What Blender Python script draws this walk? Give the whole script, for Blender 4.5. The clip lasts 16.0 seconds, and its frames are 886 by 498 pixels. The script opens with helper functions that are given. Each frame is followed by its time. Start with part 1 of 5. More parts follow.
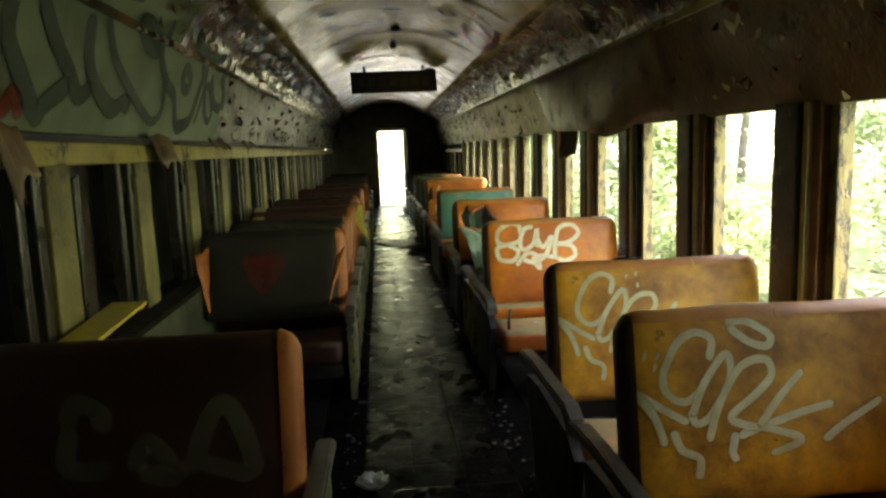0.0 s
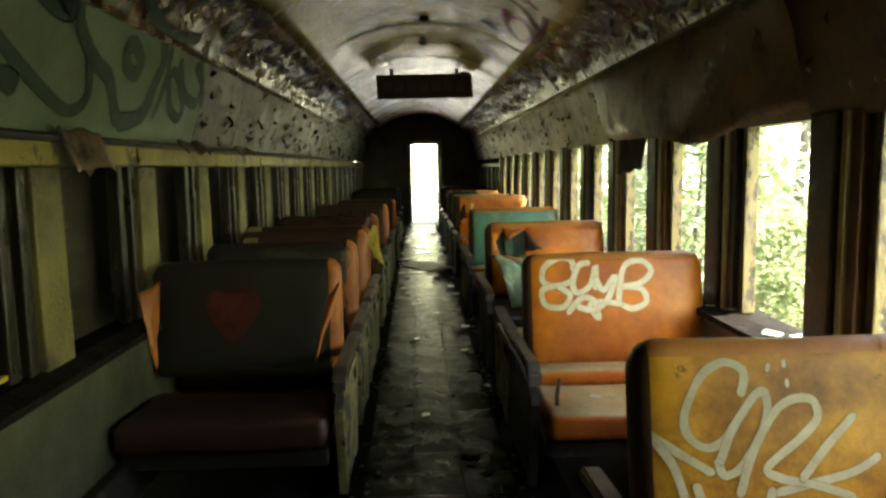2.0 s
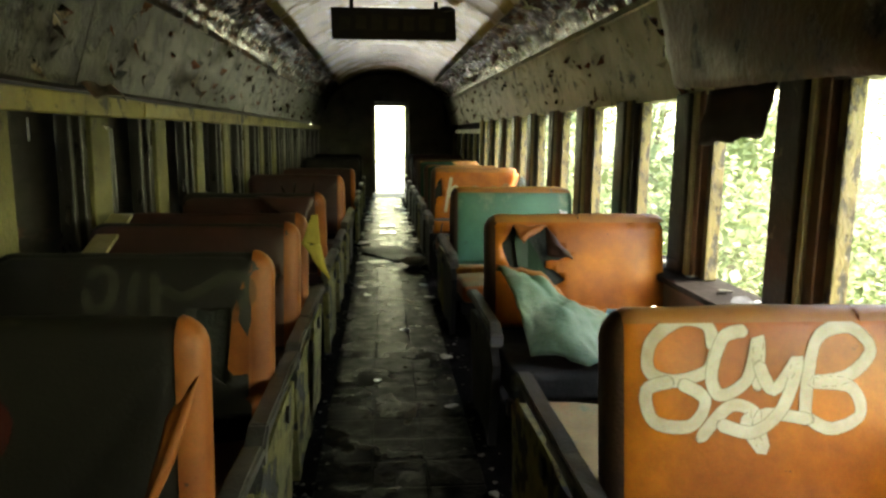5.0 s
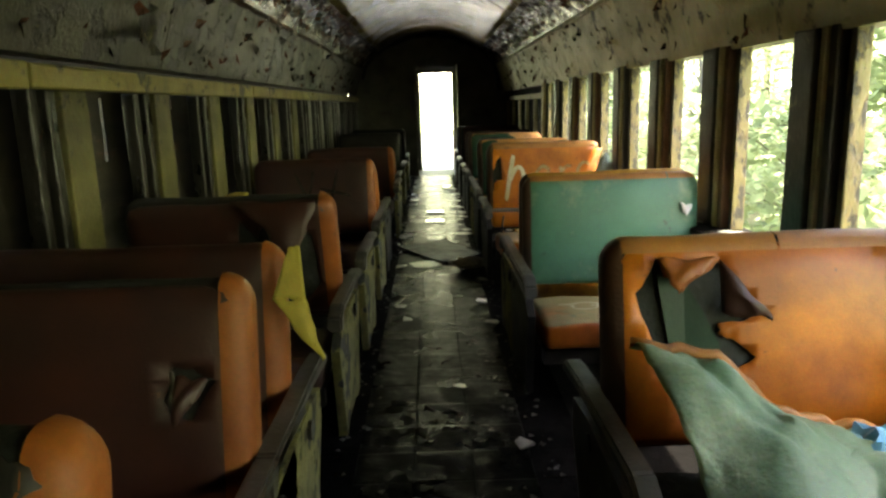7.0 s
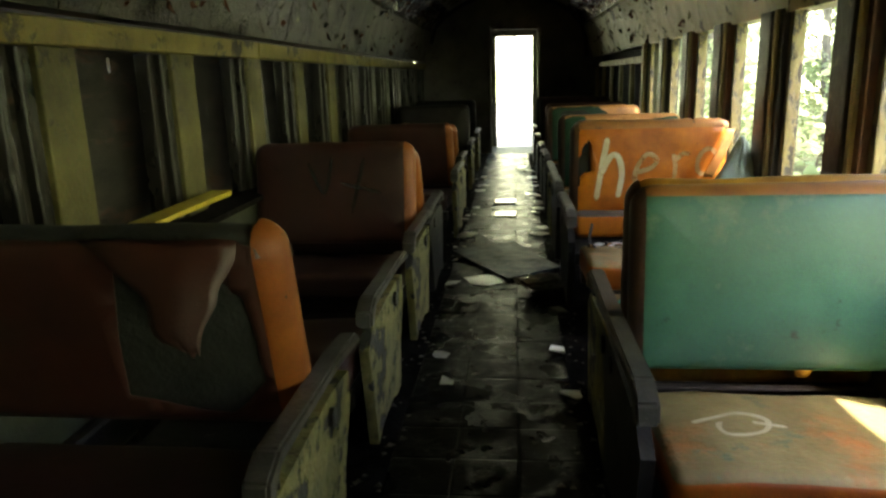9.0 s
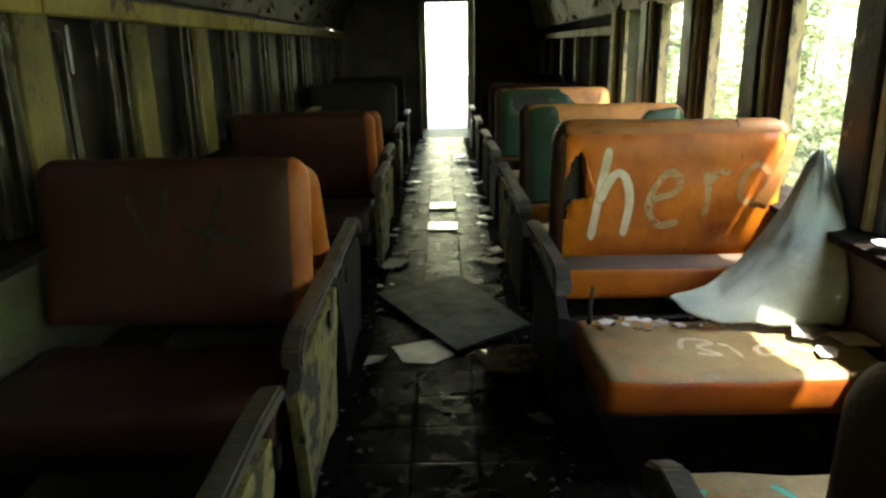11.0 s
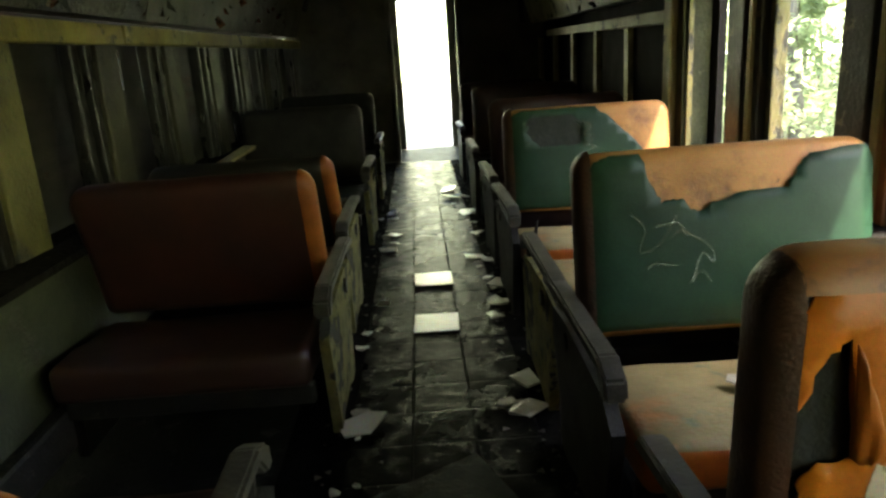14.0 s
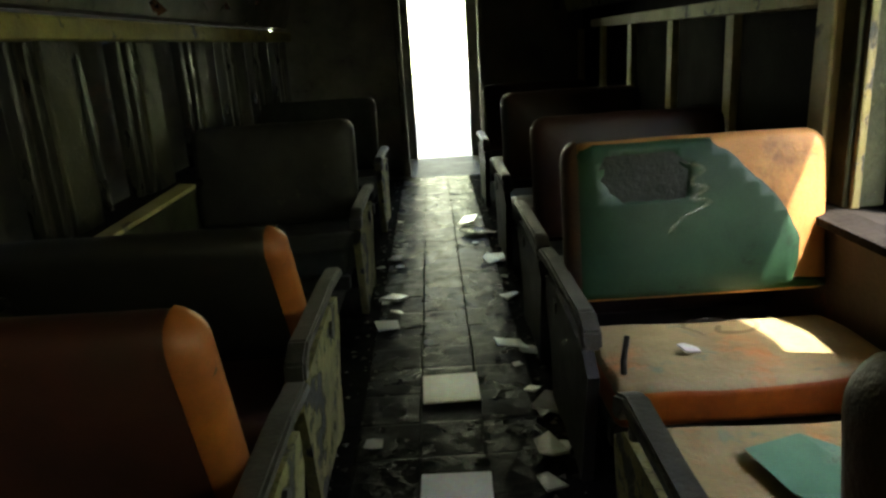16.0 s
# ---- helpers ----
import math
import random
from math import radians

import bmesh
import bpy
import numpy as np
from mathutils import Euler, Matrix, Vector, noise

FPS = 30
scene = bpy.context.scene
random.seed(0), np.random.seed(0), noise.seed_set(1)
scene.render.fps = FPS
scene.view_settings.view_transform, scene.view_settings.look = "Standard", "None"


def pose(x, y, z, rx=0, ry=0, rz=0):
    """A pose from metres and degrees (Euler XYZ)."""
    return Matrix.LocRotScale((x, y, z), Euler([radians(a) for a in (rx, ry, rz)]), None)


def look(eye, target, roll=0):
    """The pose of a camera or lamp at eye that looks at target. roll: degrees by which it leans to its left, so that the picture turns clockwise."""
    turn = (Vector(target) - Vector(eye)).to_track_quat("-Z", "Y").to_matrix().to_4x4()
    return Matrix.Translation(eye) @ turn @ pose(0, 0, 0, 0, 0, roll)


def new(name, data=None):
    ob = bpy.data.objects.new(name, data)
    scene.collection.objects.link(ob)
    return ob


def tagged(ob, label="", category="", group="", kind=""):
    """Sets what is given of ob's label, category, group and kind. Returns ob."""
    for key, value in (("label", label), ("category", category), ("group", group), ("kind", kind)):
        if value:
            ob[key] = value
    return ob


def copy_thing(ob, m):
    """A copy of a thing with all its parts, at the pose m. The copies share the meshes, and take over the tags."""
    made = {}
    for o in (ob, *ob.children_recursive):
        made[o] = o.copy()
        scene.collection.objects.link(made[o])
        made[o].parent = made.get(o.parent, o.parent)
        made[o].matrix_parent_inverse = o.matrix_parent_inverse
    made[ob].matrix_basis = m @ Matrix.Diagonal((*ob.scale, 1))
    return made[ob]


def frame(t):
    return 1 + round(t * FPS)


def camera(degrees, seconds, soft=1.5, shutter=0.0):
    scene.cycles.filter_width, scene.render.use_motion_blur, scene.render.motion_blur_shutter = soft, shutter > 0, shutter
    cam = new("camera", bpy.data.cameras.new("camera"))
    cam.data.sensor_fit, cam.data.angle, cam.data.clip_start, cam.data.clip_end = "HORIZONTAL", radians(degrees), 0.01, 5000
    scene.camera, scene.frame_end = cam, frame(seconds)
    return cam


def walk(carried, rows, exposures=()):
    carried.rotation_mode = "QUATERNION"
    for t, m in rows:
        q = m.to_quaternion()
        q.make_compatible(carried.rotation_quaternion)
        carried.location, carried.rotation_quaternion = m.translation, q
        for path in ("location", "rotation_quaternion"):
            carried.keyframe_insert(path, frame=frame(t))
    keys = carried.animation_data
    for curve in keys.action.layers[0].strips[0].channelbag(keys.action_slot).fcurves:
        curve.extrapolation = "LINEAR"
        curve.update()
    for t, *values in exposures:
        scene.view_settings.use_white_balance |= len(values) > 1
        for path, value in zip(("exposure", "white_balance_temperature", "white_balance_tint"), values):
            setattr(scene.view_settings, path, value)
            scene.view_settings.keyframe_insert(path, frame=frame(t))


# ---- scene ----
cam = camera(64.5, 16.0, soft=2.6)
PATH = [
    (0, (-0.202, -0.87, 1.446), (-0.034, 1.103, 1.166), -2.0),
    (0.5, (-0.144, -0.635, 1.406), (-0.016, 1.345, 1.156), -4.5),
    (1, (-0.037, -0.363, 1.418), (0.009, 1.623, 1.19), -3.3),
    (1.5, (-0.062, -0.056, 1.415), (-0.019, 1.932, 1.2), -0.8),
    (2, (-0.065, 0.231, 1.409), (0.003, 2.216, 1.176), -1.0),
    (2.5, (0.021, 0.571, 1.399), (0.036, 2.556, 1.155), -2.5),
    (3, (0.01, 0.88, 1.378), (0.029, 2.867, 1.15), -1.8),
    (3.2, (-0.015, 1.008, 1.394), (0.065, 2.993, 1.16), -2.3),
    (5.3, (-0.069, 2.373, 1.356), (0.102, 4.33, 0.984), 0.8),
    (5.5, (-0.034, 2.558, 1.341), (0.041, 4.515, 0.933), 1.7),
    (6, (-0.054, 2.967, 1.327), (-0.126, 4.92, 0.899), 0.2),
    (6.5, (-0.094, 3.306, 1.34), (-0.043, 5.255, 0.897), -0.0),
    (7, (-0.012, 3.703, 1.344), (0.012, 5.662, 0.941), -1.6),
    (7.5, (0.01, 4.06, 1.332), (0.262, 5.995, 0.895), -0.1),
    (8, (0.005, 4.437, 1.334), (0.274, 6.351, 0.82), -1.2),
    (8.5, (0.052, 4.863, 1.339), (-0.031, 6.799, 0.845), -1.2),
    (8.7, (0.105, 4.981, 1.301), (-0.11, 6.913, 0.832), -1.7),
    (10.8, (-0.027, 6.585, 1.338), (0.004, 8.498, 0.757), -0.9),
    (11, (-0.002, 6.716, 1.311), (0.0, 8.637, 0.757), -0.8),
    (11.5, (0.028, 7.164, 1.301), (-0.17, 9.067, 0.717), -1.2),
    (12, (0.0, 7.475, 1.315), (0.212, 9.369, 0.707), -0.6),
    (12.5, (-0.013, 7.754, 1.312), (0.208, 9.661, 0.75), -4.2),
    (13, (0.006, 7.919, 1.331), (0.185, 9.846, 0.828), -3.5),
    (13.5, (-0.016, 8.232, 1.304), (-0.08, 10.158, 0.765), -2.1),
    (14, (-0.011, 8.573, 1.322), (0.03, 10.497, 0.776), -3.7),
    (14.5, (0.054, 8.93, 1.324), (-0.009, 10.854, 0.78), -4.4),
    (15, (0.019, 9.263, 1.289), (-0.088, 11.188, 0.757), -4.2),
    (15.5, (-0.018, 9.603, 1.337), (0.025, 11.526, 0.79), -1.9),
    (16, (0.006, 10.015, 1.345), (0.009, 11.933, 0.78), -3.6),
]
EXPOSURES = [(0.0, 4.3, 7700, 11), (5.5, 4.24, 7700, 11), (11.0, 4.34, 7300, 11), (14.5, 4.42, 7100, 11), (16.0, 4.3, 7000, 11)]
walk(cam, [(t, look(eye, target, roll)) for t, eye, target, roll in PATH], EXPOSURES)

# ---- world and sun ----
SUN_EL, SUN_AZ = radians(65), radians(112)      # azimuth measured from +y towards +x
world = bpy.data.worlds.new("world")
scene.world = world
world.use_nodes = True
wn = world.node_tree.nodes
sky = wn.new("ShaderNodeTexSky")
sky.sky_type, sky.sun_disc = "NISHITA", False
sky.sun_elevation, sky.sun_rotation = SUN_EL, SUN_AZ
sky.air_density, sky.dust_density = 1.0, 2.0
wn["Background"].inputs["Strength"].default_value = 0.15
world.node_tree.links.new(sky.outputs[0], wn["Background"].inputs[0])
sun_data = bpy.data.lights.new("sun", "SUN")
sun_data.energy, sun_data.angle, sun_data.color = 1.8, radians(1.0), (1.0, 0.95, 0.86)
sun = new("sun", sun_data)
sun.matrix_world = look((20 * math.sin(SUN_AZ) * math.cos(SUN_EL), 20 * math.cos(SUN_AZ) * math.cos(SUN_EL), 20 * math.sin(SUN_EL)), (0, 0, 0))

# ---- materials ----


def mat(name, base, dark=None, scale=6.0, rough=0.7, bump=0.15, metal=0.0, patch=None, patch_scale=2.5, patch_at=0.55, patch_soft=0.06,
        grain=60.0, island=0.0, stretch=(1, 1, 1), rough_var=0.15, sheen=0.0, second=None, second_scale=9.0, second_at=0.62, spec=0.5, world=False, shine=1.0):
    """Paint or fabric with broad stains, fine grain and, where given, patches in which the coat has flaked off."""
    m = bpy.data.materials.new(name)
    m.use_nodes = True
    nt, L = m.node_tree, m.node_tree.links
    b = nt.nodes["Principled BSDF"]
    dark = dark or tuple(c * 0.55 for c in base)
    co = nt.nodes.new("ShaderNodeTexCoord")
    mp = nt.nodes.new("ShaderNodeMapping")
    mp.inputs["Scale"].default_value = stretch
    if world:         # pieces that share one mesh take their pattern from where they lie
        L.new(nt.nodes.new("ShaderNodeNewGeometry").outputs["Position"], mp.inputs[0])
    else:
        L.new(co.outputs["Object"], mp.inputs[0])

    def noise_node(sc, detail, rough_=0.6):
        n = nt.nodes.new("ShaderNodeTexNoise")
        n.inputs["Scale"].default_value, n.inputs["Detail"].default_value, n.inputs["Roughness"].default_value = sc, detail, rough_
        L.new(mp.outputs[0], n.inputs["Vector"])
        return n

    def ramp(src, a, bb):
        r = nt.nodes.new("ShaderNodeMapRange")
        r.inputs["From Min"].default_value, r.inputs["From Max"].default_value = a, bb
        L.new(src, r.inputs["Value"])
        return r.outputs[0]

    def mix(fac, c1, c2):
        x = nt.nodes.new("ShaderNodeMix")
        x.data_type = "RGBA"
        if isinstance(fac, float):
            x.inputs[0].default_value = fac
        else:
            L.new(fac, x.inputs[0])
        for k, c in ((6, c1), (7, c2)):
            if isinstance(c, tuple):
                x.inputs[k].default_value = (*c, 1)
            else:
                L.new(c, x.inputs[k])
        return x.outputs[2]

    big, fine = noise_node(scale, 5), noise_node(grain, 3)
    col = mix(ramp(big.outputs[0], 0.35, 0.68), base, dark)
    height = fine.outputs[0]
    if patch:
        p = noise_node(patch_scale, 8, 0.68)
        f = ramp(p.outputs[0], patch_at, patch_at + patch_soft)
        col = mix(f, col, patch)
        add = nt.nodes.new("ShaderNodeMath")
        add.operation = "MULTIPLY_ADD"
        add.inputs[1].default_value = -1.6
        L.new(f, add.inputs[0])
        L.new(fine.outputs[0], add.inputs[2])
        height = add.outputs[0]
    if second:
        p2 = noise_node(second_scale, 7, 0.7)
        col = mix(ramp(p2.outputs[0], second_at, second_at + 0.05), col, second)
    g = nt.nodes.new("ShaderNodeMix")
    g.data_type, g.blend_type = "RGBA", "MULTIPLY"
    g.inputs[0].default_value = 0.35
    L.new(col, g.inputs[6])
    L.new(fine.outputs[1], g.inputs[7])
    col = g.outputs[2]
    if island:
        geo = nt.nodes.new("ShaderNodeObjectInfo")
        hv = nt.nodes.new("ShaderNodeHueSaturation")
        L.new(ramp(geo.outputs["Random"], 0.0, 1.0), hv.inputs["Fac"])
        mr = nt.nodes.new("ShaderNodeMapRange")
        mr.inputs["To Min"].default_value, mr.inputs["To Max"].default_value = 1 - island, 1 + island
        L.new(geo.outputs["Random"], mr.inputs["Value"])
        hv.inputs["Fac"].default_value = 1.0
        L.remove(hv.inputs["Fac"].links[0])
        L.new(mr.outputs[0], hv.inputs["Value"])
        L.new(col, hv.inputs["Color"])
        col = hv.outputs[0]
    L.new(col, b.inputs["Base Color"])
    rr = nt.nodes.new("ShaderNodeMapRange")
    rr.inputs["To Min"].default_value, rr.inputs["To Max"].default_value = max(0.05, rough - rough_var), min(1, rough + rough_var)
    L.new(big.outputs[0], rr.inputs["Value"])
    L.new(rr.outputs[0], b.inputs["Roughness"])
    b.inputs["Metallic"].default_value = metal
    b.inputs["Specular IOR Level"].default_value = spec
    bp = nt.nodes.new("ShaderNodeBump")
    bp.inputs["Strength"].default_value, bp.inputs["Distance"].default_value = bump, 0.01
    L.new(height, bp.inputs["Height"])
    L.new(bp.outputs[0], b.inputs["Normal"])
    if shine < 1.0:         # dirt caked over most of the surface takes its gloss away
        df = nt.nodes.new("ShaderNodeBsdfDiffuse")
        L.new(col, df.inputs["Color"])
        L.new(bp.outputs[0], df.inputs["Normal"])
        sm = nt.nodes.new("ShaderNodeMapRange")
        sm.inputs["From Min"].default_value, sm.inputs["From Max"].default_value = 0.3, 0.7
        sm.inputs["To Min"].default_value, sm.inputs["To Max"].default_value = shine * 0.45, shine * 1.55
        L.new(noise_node(11, 6).outputs[0], sm.inputs["Value"])
        ms = nt.nodes.new("ShaderNodeMixShader")
        L.new(sm.outputs[0], ms.inputs[0])
        L.new(df.outputs[0], ms.inputs[1])
        L.new(b.outputs[0], ms.inputs[2])
        L.new(ms.outputs[0], nt.nodes["Material Output"].inputs[0])
    return m


def leaf_mat(name, c1, c2):
    m = bpy.data.materials.new(name)
    m.use_nodes = True
    nt, L = m.node_tree, m.node_tree.links
    b = nt.nodes["Principled BSDF"]
    geo = nt.nodes.new("ShaderNodeNewGeometry")
    x = nt.nodes.new("ShaderNodeMix")
    x.data_type = "RGBA"
    x.inputs[6].default_value, x.inputs[7].default_value = (*c1, 1), (*c2, 1)
    L.new(geo.outputs["Random Per Island"], x.inputs[0])
    L.new(x.outputs[2], b.inputs["Base Color"])
    b.inputs["Roughness"].default_value = 0.5
    tr = nt.nodes.new("ShaderNodeBsdfTranslucent")
    hv = nt.nodes.new("ShaderNodeHueSaturation")
    hv.inputs["Value"].default_value = 3.2
    L.new(x.outputs[2], hv.inputs["Color"])
    hv.inputs["Saturation"].default_value = 0.75
    L.new(hv.outputs[0], tr.inputs["Color"])
    ms = nt.nodes.new("ShaderNodeMixShader")
    ms.inputs[0].default_value = 0.45
    L.new(b.outputs[0], ms.inputs[1])
    L.new(tr.outputs[0], ms.inputs[2])
    L.new(ms.outputs[0], nt.nodes["Material Output"].inputs[0])
    return m


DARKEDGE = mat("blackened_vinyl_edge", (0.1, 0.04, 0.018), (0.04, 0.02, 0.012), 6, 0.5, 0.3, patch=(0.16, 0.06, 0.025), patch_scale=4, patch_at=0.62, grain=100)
ORANGE = mat("orange_vinyl", (0.64, 0.2, 0.012), (0.4, 0.095, 0.012), 2.2, 0.4, 0.07, patch=(0.13, 0.03, 0.014), patch_scale=1.5, patch_at=0.45, patch_soft=0.26, grain=140, second=(0.09, 0.04, 0.022), second_scale=14, second_at=0.66, spec=0.3)
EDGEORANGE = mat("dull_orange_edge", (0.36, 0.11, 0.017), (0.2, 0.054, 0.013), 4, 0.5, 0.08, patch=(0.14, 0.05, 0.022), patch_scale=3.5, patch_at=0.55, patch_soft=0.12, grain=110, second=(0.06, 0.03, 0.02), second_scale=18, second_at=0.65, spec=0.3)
OCHRE = mat("ochre_vinyl", (0.64, 0.33, 0.02), (0.42, 0.18, 0.016), 3.0, 0.5, 0.07, patch=(0.1, 0.042, 0.016), patch_scale=1.5, patch_at=0.44, patch_soft=0.22, grain=120, second=(0.09, 0.045, 0.022), second_scale=14, second_at=0.65, spec=0.3)
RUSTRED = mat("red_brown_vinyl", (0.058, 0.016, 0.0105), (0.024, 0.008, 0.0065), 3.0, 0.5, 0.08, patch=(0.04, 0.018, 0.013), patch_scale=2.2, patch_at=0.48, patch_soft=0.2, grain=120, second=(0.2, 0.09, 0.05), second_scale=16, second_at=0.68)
DRAPE = mat("pale_stripped_vinyl", (0.17, 0.29, 0.18), (0.1, 0.19, 0.12), 3.0, 0.5, 0.3, patch=(0.34, 0.44, 0.3), patch_scale=3.0, patch_at=0.5, patch_soft=0.2, grain=90, second=(0.04, 0.06, 0.04), second_scale=5, second_at=0.6)
GREEN = mat("green_vinyl", (0.075, 0.235, 0.15), (0.035, 0.125, 0.085), 2.6, 0.42, 0.07, patch=(0.3, 0.4, 0.26), patch_scale=2.6, patch_at=0.55, patch_soft=0.18, grain=110, second=(0.045, 0.07, 0.05), second_scale=5, second_at=0.6)
DKGREEN = mat("dark_green_vinyl", (0.02, 0.06, 0.03), (0.01, 0.028, 0.016), 3.0, 0.45, 0.08, patch=(0.055, 0.11, 0.045), patch_scale=2.4, patch_at=0.58, patch_soft=0.2, grain=110, second=(0.01, 0.02, 0.012), second_scale=6, second_at=0.6, spec=0.22)
PEACH = mat("faded_peach_vinyl", (0.56, 0.27, 0.09), (0.4, 0.16, 0.045), 4.0, 0.55, 0.2, patch=(0.22, 0.1, 0.045), patch_scale=3.0, patch_at=0.55, patch_soft=0.12, grain=110, second=(0.1, 0.06, 0.03), second_scale=14, second_at=0.66, spec=0.3)
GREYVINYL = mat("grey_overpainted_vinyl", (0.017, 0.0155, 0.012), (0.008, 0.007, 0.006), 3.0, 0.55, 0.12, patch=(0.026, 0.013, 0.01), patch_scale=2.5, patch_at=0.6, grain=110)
DUSTY = mat("dusty_seat_top", (0.33, 0.27, 0.12), (0.2, 0.155, 0.065), 4.0, 0.65, 0.35, patch=(0.44, 0.18, 0.045), patch_scale=3.5, patch_at=0.53, patch_soft=0.14, grain=60, second=(0.16, 0.19, 0.11), second_scale=5.0, second_at=0.59)
# DUSTY darkened: shade beside the draped cloth put into the bolster colour
SHADEDTOP = mat("grimy_bolster_top", (0.09, 0.065, 0.04), (0.04, 0.03, 0.02), 4, 0.75, 0.4, patch=(0.12, 0.05, 0.02), patch_scale=4, patch_at=0.58, grain=80)
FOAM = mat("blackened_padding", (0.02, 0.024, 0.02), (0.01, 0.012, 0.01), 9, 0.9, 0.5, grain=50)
WELT = mat("brown_worn_welt", (0.42, 0.17, 0.03), (0.24, 0.09, 0.025), 5, 0.5, 0.15, patch=(0.1, 0.05, 0.025), patch_scale=5, patch_at=0.55, patch_soft=0.1, grain=110, second=(0.5, 0.32, 0.12), second_scale=8, second_at=0.62)
YELLOWFLAP = mat("yellow_backing_cloth", (0.42, 0.34, 0.05), (0.3, 0.24, 0.04), 6, 0.8, 0.2, grain=200)
SILLM = mat("crumbling_dark_sill", (0.014, 0.012, 0.01), (0.007, 0.006, 0.005), 9, 0.85, 0.9, patch=(0.06, 0.05, 0.04), patch_scale=11, patch_at=0.64, grain=40, spec=0.08)
DARKIRON = mat("grimy_iron", (0.035, 0.032, 0.028), (0.018, 0.016, 0.014), 8, 0.5, 0.3, metal=0.3, patch=(0.09, 0.075, 0.05), patch_scale=5, patch_at=0.62, grain=90)
MOSSIRON = mat("flaking_yellow_iron", (0.27, 0.24, 0.07), (0.13, 0.12, 0.045), 10, 0.8, 0.8, patch=(0.03, 0.03, 0.022), patch_scale=8, patch_at=0.5, grain=70)
MOSSPOST = mat("mossy_dark_post", (0.06, 0.058, 0.026), (0.024, 0.024, 0.014), 7, 0.7, 0.6, patch=(0.12, 0.11, 0.05), patch_scale=14, patch_at=0.62, grain=60, spec=0.2)
ARMPAINT = mat("worn_armrest", (0.09, 0.085, 0.07), (0.045, 0.042, 0.036), 7, 0.42, 0.25, patch=(0.16, 0.15, 0.12), patch_scale=8, patch_at=0.62, grain=90)


def spray_mat(name, c1, c2, cover=1.0):
    """Spray paint whose strokes fade out to overspray along both edges."""
    m = mat(name, c1, c2, 14, 0.6, 0.05, grain=150)
    nt, L = m.node_tree, m.node_tree.links
    at = nt.nodes.new("ShaderNodeAttribute")
    at.attribute_name = "fade"
    nz = nt.nodes.new("ShaderNodeTexNoise")
    nz.inputs["Scale"].default_value, nz.inputs["Detail"].default_value = 55, 6
    tc = nt.nodes.new("ShaderNodeTexCoord")
    L.new(tc.outputs["Object"], nz.inputs["Vector"])
    ad = nt.nodes.new("ShaderNodeMath")
    ad.operation = "MULTIPLY_ADD"
    ad.inputs[1].default_value = 0.3
    L.new(nz.outputs[0], ad.inputs[0])
    L.new(at.outputs["Fac"], ad.inputs[2])
    mr = nt.nodes.new("ShaderNodeMapRange")
    mr.inputs["From Min"].default_value, mr.inputs["From Max"].default_value, mr.inputs["To Max"].default_value = 0.26, 0.56, cover
    L.new(ad.outputs[0], mr.inputs["Value"])
    tr = nt.nodes.new("ShaderNodeBsdfTransparent")
    ms = nt.nodes.new("ShaderNodeMixShader")
    L.new(mr.outputs[0], ms.inputs[0])
    L.new(tr.outputs[0], ms.inputs[1])
    L.new(nt.nodes["Principled BSDF"].outputs[0], ms.inputs[2])
    L.new(ms.outputs[0], nt.nodes["Material Output"].inputs[0])
    return m


SPRAY = spray_mat("pale_spray_paint", (0.54, 0.53, 0.38), (0.4, 0.37, 0.24), 0.8)
SPRAYWHITE = spray_mat("white_spray_paint", (0.72, 0.68, 0.52), (0.56, 0.48, 0.32), 0.88)
SPRAYDIM = spray_mat("faded_grey_spray", (0.24, 0.25, 0.19), (0.12, 0.12, 0.09), 0.42)
SPRAYGHOST = spray_mat("ghost_of_grey_spray", (0.12, 0.12, 0.09), (0.06, 0.06, 0.045), 0.4)
SPRAYFADE = spray_mat("worn_white_spray", (0.66, 0.5, 0.3), (0.55, 0.34, 0.14), 0.5)
SPRAYTEAL = spray_mat("teal_spray_paint", (0.05, 0.5, 0.4), (0.04, 0.4, 0.3))
SPRAYRED = spray_mat("red_spray_paint", (0.36, 0.03, 0.026), (0.22, 0.022, 0.02), 0.75)
SPRAYHEART = spray_mat("dull_red_spray_paint", (0.13, 0.014, 0.012), (0.08, 0.012, 0.01), 0.55)
SPRAYGREEN = spray_mat("dark_green_spray_paint", (0.008, 0.05, 0.032), (0.005, 0.03, 0.02))
SPRAYBLACK = spray_mat("black_spray_paint", (0.02, 0.02, 0.018), (0.012, 0.012, 0.01), 0.85)
CEILING = mat("cream_ceiling_enamel", (0.58, 0.47, 0.17), (0.4, 0.31, 0.11), 1.6, 0.27, 0.3, patch=(0.2, 0.155, 0.08), patch_scale=1.7, patch_at=0.54, patch_soft=0.2, grain=25, second=(0.06, 0.045, 0.03), second_scale=5.0, second_at=0.63, spec=0.45)
RUSTBAND = mat("peeling_rusty_cove", (0.2, 0.085, 0.045), (0.08, 0.034, 0.02), 6, 0.25, 1.0, patch=(0.018, 0.013, 0.01), patch_scale=5, patch_at=0.5, grain=14, second=(0.5, 0.38, 0.24), second_scale=6, second_at=0.57, spec=0.7)
LETTERDARK = mat("scorched_panel", (0.22, 0.15, 0.1), (0.1, 0.07, 0.05), 4, 0.42, 0.8, patch=(0.045, 0.034, 0.027), patch_scale=4, patch_at=0.56, grain=26, second=(0.36, 0.27, 0.17), second_scale=11, second_at=0.66)
LETTERPALE = mat("flaking_cream_panel", (0.64, 0.61, 0.38), (0.38, 0.36, 0.2), 4, 0.5, 0.6, patch=(0.05, 0.045, 0.032), patch_scale=4.2, patch_at=0.57, grain=40)
